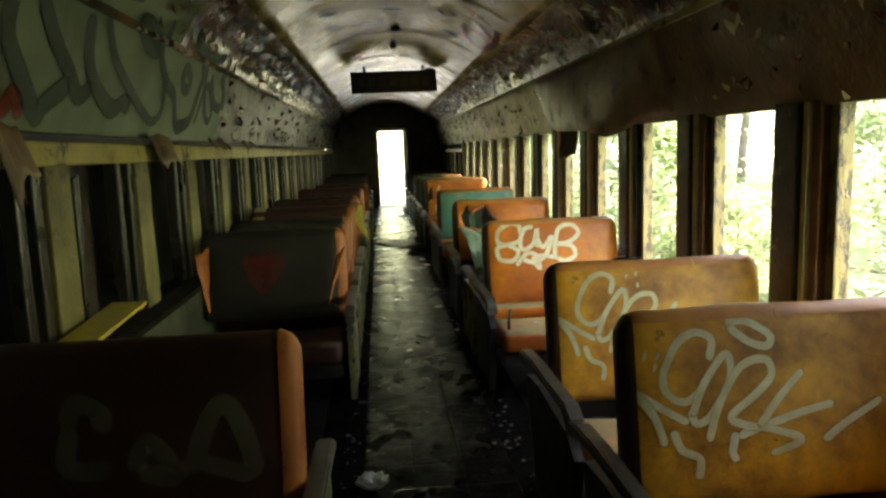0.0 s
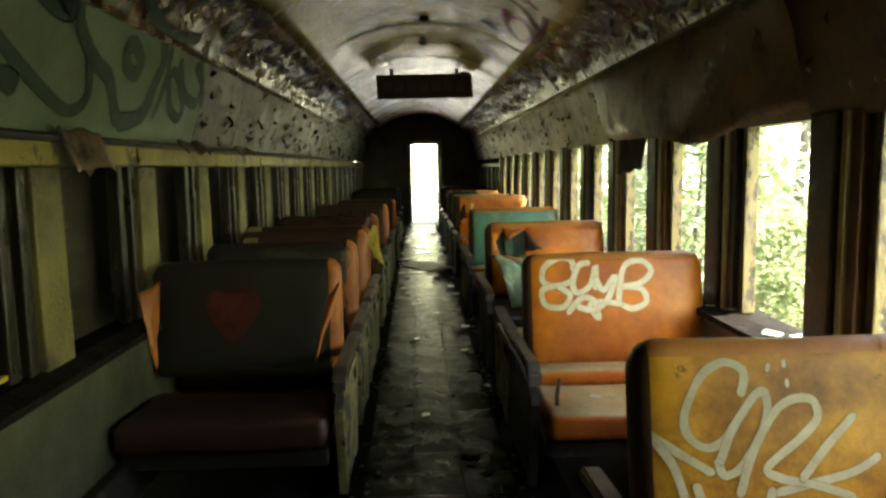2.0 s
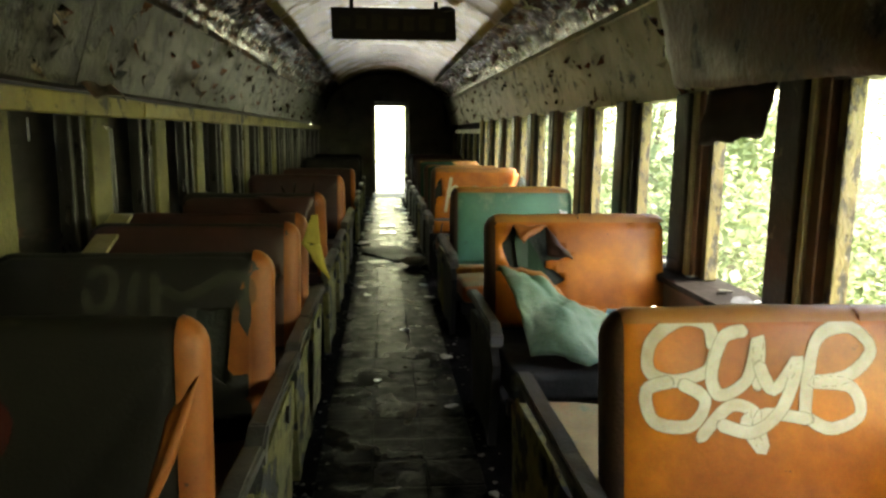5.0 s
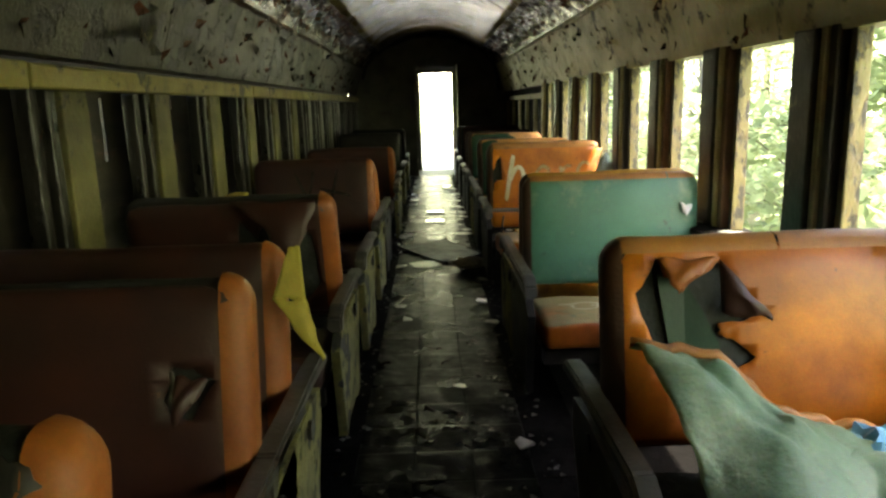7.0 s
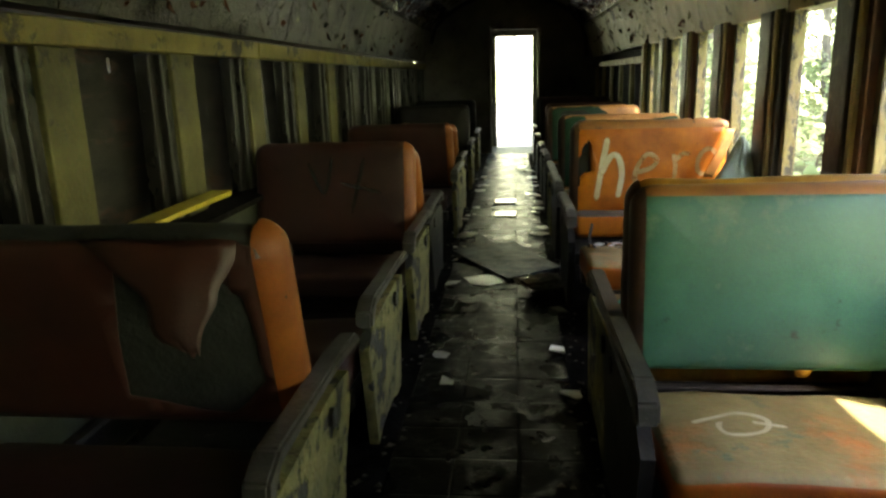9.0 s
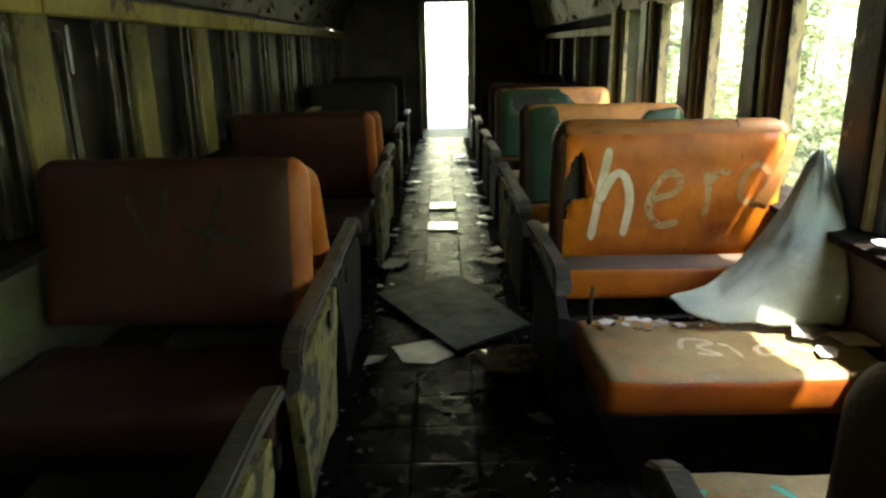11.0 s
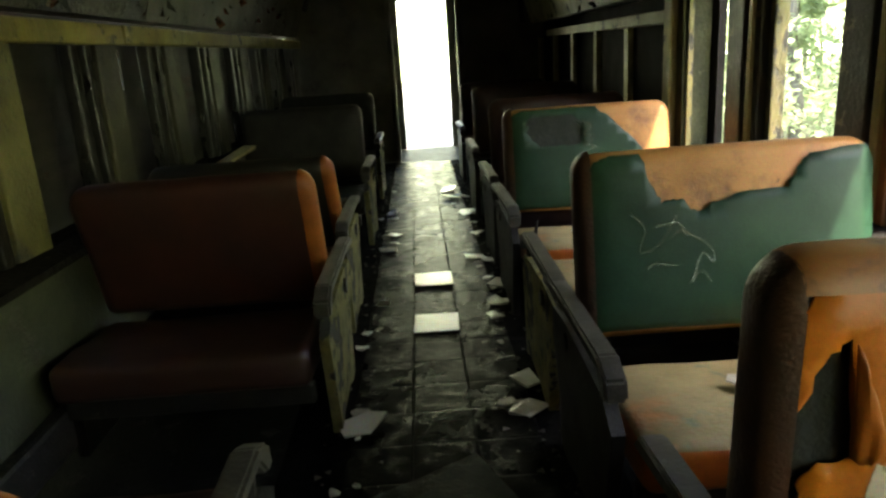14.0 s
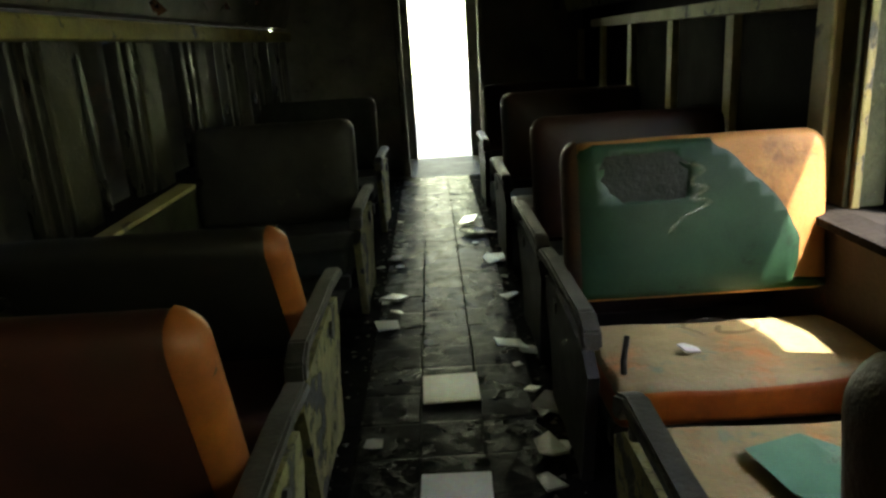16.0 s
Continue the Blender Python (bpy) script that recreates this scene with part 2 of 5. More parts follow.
LETTERGREEN = mat("sprayed_grey_green_panel", (0.19, 0.27, 0.17), (0.11, 0.165, 0.1), 2.5, 0.55, 0.2, patch=(0.11, 0.1, 0.07), patch_scale=2, patch_at=0.66, grain=60)
LETTERMOULD = mat("mouldy_panel", (0.085, 0.08, 0.042), (0.034, 0.034, 0.022), 4, 0.45, 0.6, patch=(0.018, 0.018, 0.015), patch_scale=4.2, patch_at=0.5, grain=40, second=(0.28, 0.27, 0.13), second_scale=4, second_at=0.63)
YELLOWBOARD = mat("bright_yellow_board", (0.62, 0.47, 0.05), (0.45, 0.33, 0.045), 6, 0.5, 0.25, patch=(0.1, 0.08, 0.04), patch_scale=8, patch_at=0.62, grain=70)
YELLOW = mat("dirty_yellow_paint", (0.44, 0.36, 0.09), (0.22, 0.18, 0.06), 4, 0.55, 0.4, patch=(0.05, 0.042, 0.025), patch_scale=5, patch_at=0.55, grain=60)
# PILASTER darkened: the shade of the far end is put into the colour
SHADEPILASTER = mat("sooty_olive_paint", (0.06, 0.056, 0.03), (0.025, 0.023, 0.015), 4, 0.5, 0.4, patch=(0.014, 0.013, 0.01), patch_scale=5, patch_at=0.52, grain=60)
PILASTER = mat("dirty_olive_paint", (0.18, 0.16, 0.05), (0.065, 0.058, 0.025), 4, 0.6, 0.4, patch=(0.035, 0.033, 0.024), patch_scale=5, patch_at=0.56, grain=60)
POST = mat("blackened_window_post", (0.035, 0.031, 0.022), (0.017, 0.015, 0.012), 6, 0.45, 0.4, patch=(0.17, 0.14, 0.075), patch_scale=7, patch_at=0.6, grain=50)
TRIM = mat("worn_cream_window_stop", (0.46, 0.4, 0.2), (0.3, 0.26, 0.13), 6, 0.5, 0.35, patch=(0.07, 0.06, 0.04), patch_scale=7, patch_at=0.6, grain=60)
# recess darkness is put into the colour; pale upright patches paint gloss streaks
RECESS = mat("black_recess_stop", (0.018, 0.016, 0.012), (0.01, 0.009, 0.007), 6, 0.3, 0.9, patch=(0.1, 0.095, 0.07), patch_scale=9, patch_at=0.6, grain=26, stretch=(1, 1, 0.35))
RUSTPOST = mat("brown_window_post", (0.22, 0.11, 0.05), (0.11, 0.06, 0.035), 6, 0.55, 0.35, patch=(0.06, 0.05, 0.04), patch_scale=5, patch_at=0.58, grain=60)
FLAKED = mat("flaking_yellow_stop", (0.2, 0.16, 0.05), (0.1, 0.08, 0.035), 9, 0.5, 0.6, patch=(0.03, 0.024, 0.018), patch_scale=26, patch_at=0.5, grain=80, second=(0.36, 0.32, 0.19), second_scale=30, second_at=0.63, stretch=(1, 1, 0.4))
WALLLOW = mat("stained_side_lining", (0.12, 0.075, 0.05), (0.06, 0.038, 0.028), 3, 0.55, 0.4, patch=(0.2, 0.06, 0.035), patch_scale=2.2, patch_at=0.56, grain=50)
WALLOLIVE = mat("stained_olive_lining", (0.075, 0.085, 0.045), (0.028, 0.03, 0.02), 3, 0.6, 0.3, patch=(0.05, 0.04, 0.03), patch_scale=2.2, patch_at=0.56, grain=50)
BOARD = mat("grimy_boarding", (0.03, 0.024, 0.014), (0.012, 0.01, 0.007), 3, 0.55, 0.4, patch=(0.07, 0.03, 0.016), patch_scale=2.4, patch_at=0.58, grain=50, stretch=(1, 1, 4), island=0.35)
# much darker copy of BOARD for the last right-hand bays
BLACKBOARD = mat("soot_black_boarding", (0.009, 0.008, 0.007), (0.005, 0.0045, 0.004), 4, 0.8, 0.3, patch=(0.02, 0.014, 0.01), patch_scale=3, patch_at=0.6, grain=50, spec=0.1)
BULK = mat("sooty_bulkhead", (0.24, 0.23, 0.19), (0.12, 0.115, 0.095), 3, 0.55, 0.35, patch=(0.075, 0.07, 0.055), patch_scale=3, patch_at=0.62, grain=40)
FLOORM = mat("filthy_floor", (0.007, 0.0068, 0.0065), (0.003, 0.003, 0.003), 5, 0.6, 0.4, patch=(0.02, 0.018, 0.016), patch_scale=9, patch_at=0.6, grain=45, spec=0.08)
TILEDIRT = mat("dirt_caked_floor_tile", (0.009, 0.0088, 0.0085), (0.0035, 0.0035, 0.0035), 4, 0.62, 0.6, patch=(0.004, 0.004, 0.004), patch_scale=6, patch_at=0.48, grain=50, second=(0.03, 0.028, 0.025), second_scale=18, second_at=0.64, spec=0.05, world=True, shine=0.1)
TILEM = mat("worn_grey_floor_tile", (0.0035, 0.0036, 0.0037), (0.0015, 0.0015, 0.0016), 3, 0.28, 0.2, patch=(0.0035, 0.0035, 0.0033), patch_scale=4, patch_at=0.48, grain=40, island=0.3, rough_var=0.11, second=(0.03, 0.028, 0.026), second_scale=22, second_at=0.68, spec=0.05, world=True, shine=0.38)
WHITETILE = mat("loose_pale_tile", (0.8, 0.81, 0.8), (0.68, 0.69, 0.68), 6, 0.32, 0.15, grain=60)
SHARD = mat("broken_lining_shard", (0.4, 0.4, 0.36), (0.2, 0.19, 0.17), 7, 0.4, 0.3, grain=60, island=0.5)
SLATEBOARD = mat("dusty_grey_panel", (0.03, 0.037, 0.045), (0.014, 0.018, 0.022), 4, 0.5, 0.35, patch=(0.012, 0.013, 0.014), patch_scale=4, patch_at=0.55, grain=60, spec=0.15, shine=0.4)
CLOTH = mat("pale_green_cloth", (0.5, 0.62, 0.53), (0.34, 0.45, 0.38), 4, 0.85, 0.3, grain=160, patch=(0.14, 0.19, 0.15), patch_scale=3.0, patch_at=0.56, patch_soft=0.2)
PLASTIC = mat("dirty_clear_plastic", (0.3, 0.29, 0.27), (0.16, 0.15, 0.14), 12, 0.25, 0.6, grain=25)
BAGWHITE = mat("white_plastic_bag", (0.75, 0.76, 0.77), (0.6, 0.62, 0.64), 9, 0.4, 0.4, grain=30)
BAGBLUE = mat("blue_plastic_bag", (0.12, 0.36, 0.52), (0.08, 0.27, 0.42), 9, 0.4, 0.4, grain=30)
SHADECLOTH = mat("brown_blind_cloth", (0.05, 0.032, 0.022), (0.03, 0.02, 0.015), 5, 0.85, 0.3, grain=140)
SIGNM = mat("charred_sign_board", (0.022, 0.02, 0.018), (0.012, 0.011, 0.01), 6, 0.6, 0.6, grain=40)
SIGNLET = mat("dull_sign_lettering", (0.075, 0.065, 0.045), (0.04, 0.035, 0.025), 12, 0.6, 0.4, grain=50)
PAPER = mat("crumpled_white_paper", (0.7, 0.7, 0.68), (0.5, 0.5, 0.48), 12, 0.8, 0.4, grain=40)
GROUNDM = mat("forest_ground", (0.16, 0.17, 0.08), (0.09, 0.075, 0.045), 0.7, 0.95, 0.6, patch=(0.1, 0.16, 0.05), patch_scale=0.9, patch_at=0.5, patch_soft=0.15, grain=14)
GRAVELM = mat("pale_ballast", (0.4, 0.39, 0.36), (0.28, 0.27, 0.24), 2, 0.95, 0.8, grain=20)
BARK = mat("grey_bark", (0.17, 0.15, 0.12), (0.08, 0.07, 0.055), 6, 0.9, 0.8, grain=30, stretch=(3, 3, 0.6))
LEAF = leaf_mat("broad_leaf", (0.09, 0.125, 0.05), (0.15, 0.19, 0.085))
LEAF_B = leaf_mat("bright_leaf", (0.11, 0.15, 0.06), (0.19, 0.23, 0.11))

# ---- mesh helpers ----


def link_mesh(name, bm, material, parent=None, label="", smooth=False):
    me = bpy.data.meshes.new(name)
    bm.normal_update()
    bm.to_mesh(me)
    bm.free()
    for m_ in material if isinstance(material, (list, tuple)) else (material,):
        me.materials.append(m_)
    if smooth:
        for p in me.polygons:
            p.use_smooth = True
    ob = new(name, me)
    if parent:
        ob.parent = parent
    if label:
        ob["label"] = label
    return ob


def part(name, bm, material, parent, label="", smooth=False):
    return link_mesh(name, bm, material, parent, label, smooth)


def thing(name, place, label, category, group="", kind="", rz=0.0):
    ob = new(name)
    ob.empty_display_size = 0.1
    ob.matrix_world = pose(*place, 0, 0, rz)
    return tagged(ob, label, category, group, kind)


def add_box(bm, x0, x1, y0, y1, z0, z1, bevel=0.0, segs=2, m=None, jitter=0.0):
    vs = bmesh.ops.create_cube(bm, size=1.0)["verts"]
    for v in vs:
        v.co = Vector((x0 + (v.co.x + 0.5) * (x1 - x0), y0 + (v.co.y + 0.5) * (y1 - y0), z0 + (v.co.z + 0.5) * (z1 - z0)))
        if jitter:
            v.co += Vector([random.uniform(-jitter, jitter) for _ in range(3)])
    if bevel:
        es = list({e for v in vs for e in v.link_edges})
        r = bmesh.ops.bevel(bm, geom=es, offset=bevel, segments=segs, profile=0.5, affect="EDGES")
        vs = list({v for f in r["faces"] for v in f.verts} | {v for v in vs if v.is_valid})
    if m is not None:
        for v in vs:
            v.co = m @ v.co
    return vs


def box_bm(*a, **k):
    bm = bmesh.new()
    add_box(bm, *a, **k)
    return bm


def prism(bm, profile, y0, y1, axis="y"):
    """Extrudes a closed outline of (a, b) pairs along an axis."""
    def at(a, b, c):
        return (a, c, b) if axis == "y" else ((c, a, b) if axis == "x" else (a, b, c))
    n = len(profile)
    lo = [bm.verts.new(at(a, b, y0)) for a, b in profile]
    hi = [bm.verts.new(at(a, b, y1)) for a, b in profile]
    bm.faces.new(lo)
    bm.faces.new(hi[::-1])
    for i in range(n):
        bm.faces.new((lo[i], hi[i], hi[(i + 1) % n], lo[(i + 1) % n]))
    bmesh.ops.recalc_face_normals(bm, faces=bm.faces)
    return bm


def smooth_line(pts, n=6):
    """Catmull-Rom through the given points."""
    out = []
    P = [Vector((*p, 0)) if len(p) == 2 else Vector(p) for p in pts]
    P = [P[0]] + P + [P[-1]]
    for i in range(1, len(P) - 2):
        for k in range(n):
            t = k / n
            a, b, c, d = P[i - 1], P[i], P[i + 1], P[i + 2]
            out.append(0.5 * ((2 * b) + (c - a) * t + (2 * a - 5 * b + 4 * c - d) * t * t + (3 * b - a - 3 * c + d) * t ** 3))
    out.append(P[-2])
    return out


def ribbons(strokes, width, place, thick=0.0012):
    """Flat painted strokes: each a list of (u, v); place(u, v, h) maps them onto a surface, h above it."""
    bm = bmesh.new()
    fade = bm.verts.layers.float.new("fade")
    for si, st in enumerate(strokes):
        w = width
        if isinstance(st, tuple):
            st, w = st
        if len(st) == 1:
            st = [(st[0][0] - w * 0.02, st[0][1]), (st[0][0] + w * 0.02, st[0][1])]
        line = smooth_line(st)
        rows, h = [], thick + 0.0004 * (si % 4)
        for i, p in enumerate(line):
            d = (line[min(i + 1, len(line) - 1)] - line[max(i - 1, 0)])
            if d.length < 1e-6:
                d = Vector((1, 0, 0))
            d.normalize()
            nrm = Vector((-d.y, d.x, 0))
            ww = w * (0.62 + 0.03 * math.sin(i * 0.5 + si))
            if i in (0, len(line) - 1):
                ww *= 0.6
                p = p + d * (ww * (-0.5 if i == 0 else 0.5))
            rows.append([bm.verts.new(place(*(p + nrm * s * ww).xy, h)) for s in (-1, -0.6, 0, 0.6, 1)])
            for v_, fv in zip(rows[-1], (0.0, 0.55, 0.7, 0.55, 0.0)):
                v_[fade] = fv if i not in (0, len(line) - 1) else fv * 0.3
        for a, b in zip(rows, rows[1:]):
            for k in range(4):
                bm.faces.new((a[k], a[k + 1], b[k + 1], b[k]))
    bmesh.ops.recalc_face_normals(bm, faces=bm.faces)
    return bm


def inside(p, poly):
    x, y, hit = p[0], p[1], False
    for i in range(len(poly)):
        (x0, y0), (x1, y1) = poly[i - 1], poly[i]
        if (y0 > y) != (y1 > y) and x < (x1 - x0) * (y - y0) / (y1 - y0) + x0:
            hit = not hit
    return hit


def jag(poly, amp, n, seed):
    """A torn outline: the polygon with its sides split and roughened."""
    rnd, out = random.Random(seed), []
    for i in range(len(poly)):
        a, b = poly[i], poly[(i + 1) % len(poly)]
        for k in range(n):
            t = k / n
            j = amp if k else 0
            out.append((a[0] + (b[0] - a[0]) * t + rnd.uniform(-j, j), a[1] + (b[1] - a[1]) * t + rnd.uniform(-j, j)))
    return out


def sheet(outline, holes, place, step=0.05, thick=0.004):
    """A sheet of vinyl with torn holes: outline and holes in metres (u, v), place(u, v, h) puts it on its surface."""
    from mathutils.geometry import delaunay_2d_cdt
    us, vs = [p[0] for p in outline], [p[1] for p in outline]
    pts, edges = [], []
    for poly in (outline, *holes):
        k = len(pts)
        pts += [Vector(p) for p in poly]
        edges += [(k + i, k + (i + 1) % len(poly)) for i in range(len(poly))]
    u = min(us) + step / 2
    while u < max(us):
        v = min(vs) + step / 2
        while v < max(vs):
            if inside((u, v), outline) and not any(inside((u, v), h) for h in holes):
                pts.append(Vector((u, v)))
            v += step
        u += step
    V, _, F, *_ = delaunay_2d_cdt(pts, edges, [], 0, 1e-5)
    bm = bmesh.new()
    top = [bm.verts.new(place(v.x, v.y, thick)) for v in V]
    keep = []
    for f in F:
        c = sum((V[i] for i in f), Vector((0, 0))) / len(f)
        if inside(c, outline) and not any(inside(c, h) for h in holes):
            keep.append(bm.faces.new([top[i] for i in f]))
    bmesh.ops.recalc_face_normals(bm, faces=bm.faces)
    ext = bmesh.ops.extrude_face_region(bm, geom=list(bm.faces))
    low = [v for v in ext["geom"] if isinstance(v, bmesh.types.BMVert)]
    origin, ahead = Vector(place(0, 0, 0)), Vector(place(0, 0, 1)) - Vector(place(0, 0, 0))
    ahead.normalize()
    for v in low:
        v.co -= ahead * (thick * 0.8)
    loose = [v for v in bm.verts if not v.link_faces]
    bmesh.ops.delete(bm, geom=loose, context="VERTS")
    bmesh.ops.recalc_face_normals(bm, faces=bm.faces)
    return bm


def tube(bm, pts, r0, r1=None, sides=7):
    r1 = r0 if r1 is None else r1
    rings = []
    P = [Vector(p) for p in pts]
    for i, p in enumerate(P):
        d = (P[min(i + 1, len(P) - 1)] - P[max(i - 1, 0)]).normalized()
        a = d.orthogonal().normalized()
        b = d.cross(a)
        r = r0 + (r1 - r0) * i / max(1, len(P) - 1)
        rings.append([bm.verts.new(p + r * (a * math.cos(2 * math.pi * k / sides) + b * math.sin(2 * math.pi * k / sides))) for k in range(sides)])
    for q, s in zip(rings, rings[1:]):
        for k in range(sides):
            j = min(range(sides), key=lambda j_: (q[k].co - s[j_].co).length) if k == 0 else (j + 1) % sides
            j2 = (j + 1) % sides
            bm.faces.new((q[k], q[(k + 1) % sides], s[j2], s[j]))
    bm.faces.new(rings[0][::-1])
    bm.faces.new(rings[-1])
    bmesh.ops.recalc_face_normals(bm, faces=bm.faces)
    return bm


# ---- the car: measures ----
Y0, Y1, YEND = -3.2, 17.4, 18.5
SILL, HEAD = 0.72, 1.56
WIN_R = [2.81 + 0.93 * k - 0.0031 * k * k for k in range(-3, 11)]              # near edges of the openings
WIN_E = [y + 0.56 - 0.006 * k for k, y in zip(range(-3, 11), WIN_R)]           # their far edges
LAST_R = WIN_E[-1]
PIL_L = [1.75 + 0.945 * k - 0.003 * k * k for k in range(-5, 18)]       # left-hand pilasters


def struct(name, bm, material, label, category, smooth=False):
    return tagged(link_mesh(name, bm, material, None, "", smooth), label, category, "", "structure")


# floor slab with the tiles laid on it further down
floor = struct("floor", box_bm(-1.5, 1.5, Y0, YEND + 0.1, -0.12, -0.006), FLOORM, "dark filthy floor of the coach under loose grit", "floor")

# lower side walls with sill
for side, nm, m_ in ((1, "wall_right", WALLLOW), (-1, "wall_left", WALLOLIVE)):
    bm = bmesh.new()
    prism(bm, [(side * 1.36, 0), (side * 1.36, SILL - 0.06), (side * 1.52, SILL - 0.06), (side * 1.52, 0)], Y0, YEND)
    wall = struct(nm, bm, m_, "stained side lining below the windows, paint flaking", "wall")
    sill = bmesh.new()
    prism(sill, [(side * 1.30, SILL - 0.058), (side * 1.30, SILL - 0.03), (side * 1.40, SILL - 0.012), (side * 1.56, SILL - 0.03), (side * 1.56, SILL - 0.058)], Y0, Y1)
    part("window_sill", sill, SILLM, wall, "dark grimy metal window sill")
    hp = bmesh.new()
    add_box(hp, *sorted((side * 1.30, side * 1.358)), Y0, Y1, 0.04, 0.2, 0.02)
    part("heater_cover", hp, DARKIRON, wall, "dark heater casing along the wall foot")


def opening_posts(side):
    """Right-hand posts between the open windows: a dark post with cream stops on both sides."""
    edges = [(WIN_E[k], WIN_R[k + 1]) for k in range(len(WIN_R) - 1)]
    rs_ = random.Random(4)
    for k, (a, b) in enumerate(edges):
        th = thing("window_post", (1.45, (a + b) / 2, SILL - 0.012), "blackened window post with worn cream wooden stops", "window post", "window posts", "structure")
        h = (b - a) / 2
        H = HEAD - SILL + 0.03
        part("sash_stop", box_bm(-0.03, 0.03, -h, -h + 0.046, 0, H, 0.006, jitter=0.003), FLAKED, th, "stop with flaking yellow paint")
        part("sash_channel", box_bm(0.0, 0.05, -h + 0.048, -h + 0.072, 0, H, 0.004), POST, th)
        part("inner_stop", box_bm(-0.052, 0.02, -h + 0.074, -h + 0.124, 0, H, 0.007, jitter=0.003), RUSTPOST if k % 3 else POST, th, "brown stained wooden stop")
        part("bead", box_bm(-0.066, -0.01, -h + 0.127, -h + 0.162, 0, H, 0.006, jitter=0.002), TRIM, th, "worn cream wooden strip")
        part("groove", box_bm(-0.03, 0.04, -h + 0.164, -h + 0.184, 0, H, 0.003), POST, th)
        part("post", box_bm(-0.07, 0.06, -h + 0.186, h - 0.012, 0, H, 0.01, jitter=0.003), POST, th)
        part("outer_edge", box_bm(0.0, 0.05, h - 0.01, h, 0, H, 0.003), RUSTPOST if k % 3 == 1 else POST, th)
        part("foot_block", box_bm(-0.075, -0.072, -h + 0.19, h - 0.03, 0, 0.05 + 0.03 * rs_.random(), 0.001), DARKIRON, th)


opening_posts(1)
# added out of view: closes the rear bays to cut light from behind
struct("wall_boarded_rear", box_bm(1.40, 1.56, Y0, WIN_R[0] + 0.3, SILL - 0.01, HEAD), BULK, "unseen added boarding that cuts light from behind", "wall")

# upper sides: letterboard, cove and ceiling
RIGHT_ZONES = [(Y0, 3.05, LETTERDARK), (3.05, 5.2, LETTERDARK), (5.2, 7.6, LETTERPALE), (7.6, 10.2, LETTERPALE), (10.2, 12.4, LETTERPALE), (12.4, Y1, LETTERPALE)]
LEFT_ZONES = [(Y0, 0.6, LETTERGREEN), (0.6, 4.5, LETTERGREEN), (4.5, 5.4, LETTERMOULD), (5.4, 7.5, LETTERMOULD), (7.5, 9.9, LETTERMOULD), (9.9, 12.5, LETTERMOULD), (12.5, Y1, BULK)]
for side, zones, nm in ((1, RIGHT_ZONES, "wall_upper_right"), (-1, LEFT_ZONES, "wall_upper_left")):
    bm = bmesh.new()
    prism(bm, [(side * 1.44, HEAD + 0.004), (side * 1.30, 2.03), (side * 1.56, 2.03), (side * 1.56, HEAD + 0.004)], Y0, Y1)
    up = struct(nm, bm, LETTERDARK, "stained lining above the windows, panel by panel", "wall")
    for a, b, m_ in zones:
        p = bmesh.new()
        prism(p, [(side * 1.41, HEAD), (side * 1.265, 2.03), (side * 1.295, 2.03), (side * 1.436, HEAD)], a + 0.004, b - 0.004)
        part("panel", p, m_, up)
    lip = bmesh.new()
    prism(lip, [(side * 1.235, 2.02), (side * 1.235, 2.055), (side * 1.30, 2.06), (side * 1.30, 2.03)], Y0, Y1)
    part("moulding", lip, LETTERPALE if side > 0 else RUSTBAND, up, "flaking cream moulding")
    cove = bmesh.new()
    prof = [(1.245, 2.058), (1.17, 2.19), (1.06, 2.29), (0.95, 2.345)]
    ny = 120
    rows = []
    for i in range(ny + 1):
        y = Y0 + (Y1 - Y0) * i / ny
        rows.append([cove.verts.new((side * (x + 0.012 * noise.noise((x * 9, y * 4, side))), y, z + 0.012 * noise.noise((x * 7, y * 5, 3 + side)))) for x, z in prof])
    for a, b in zip(rows, rows[1:]):
        for k in range(3):
            cove.faces.new((a[k], a[k + 1], b[k + 1], b[k]))
    out = bmesh.ops.extrude_face_region(cove, geom=list(cove.faces))
    for v in out["geom"]:
        if isinstance(v, bmesh.types.BMVert):
            v.co += Vector((side * 0.05, 0, 0.05))
    bmesh.ops.recalc_face_normals(cove, faces=cove.faces)
    cv = part("cove", cove, RUSTBAND, up, "peeling rusty cove with loose paint flakes")
    if side < 0:
        cv.data.materials.append(LETTERGREEN)
        for p in cv.data.polygons:
            if p.center.y < 3.2 + 0.25 * noise.noise((p.center.x * 5, 0, 0)):
                p.material_index = 1
    # outer roof shell that keeps the light out above the cove
    shell = bmesh.new()
    prism(shell, [(side * 1.56, 2.03), (side * 1.30, 2.4), (side * 0.9, 2.62), (side * 0.9, 2.66), (side * 1.34, 2.44), (side * 1.62, 2.03)], Y0, Y1)
    part("roof_side", shell, DARKIRON, up)

ceil = bmesh.new()
EDGE, CROWN = 2.35, 2.68


def ceil_z(x):
    return EDGE + (CROWN - EDGE) * (1 - (abs(x) / 0.96) ** 2.2)


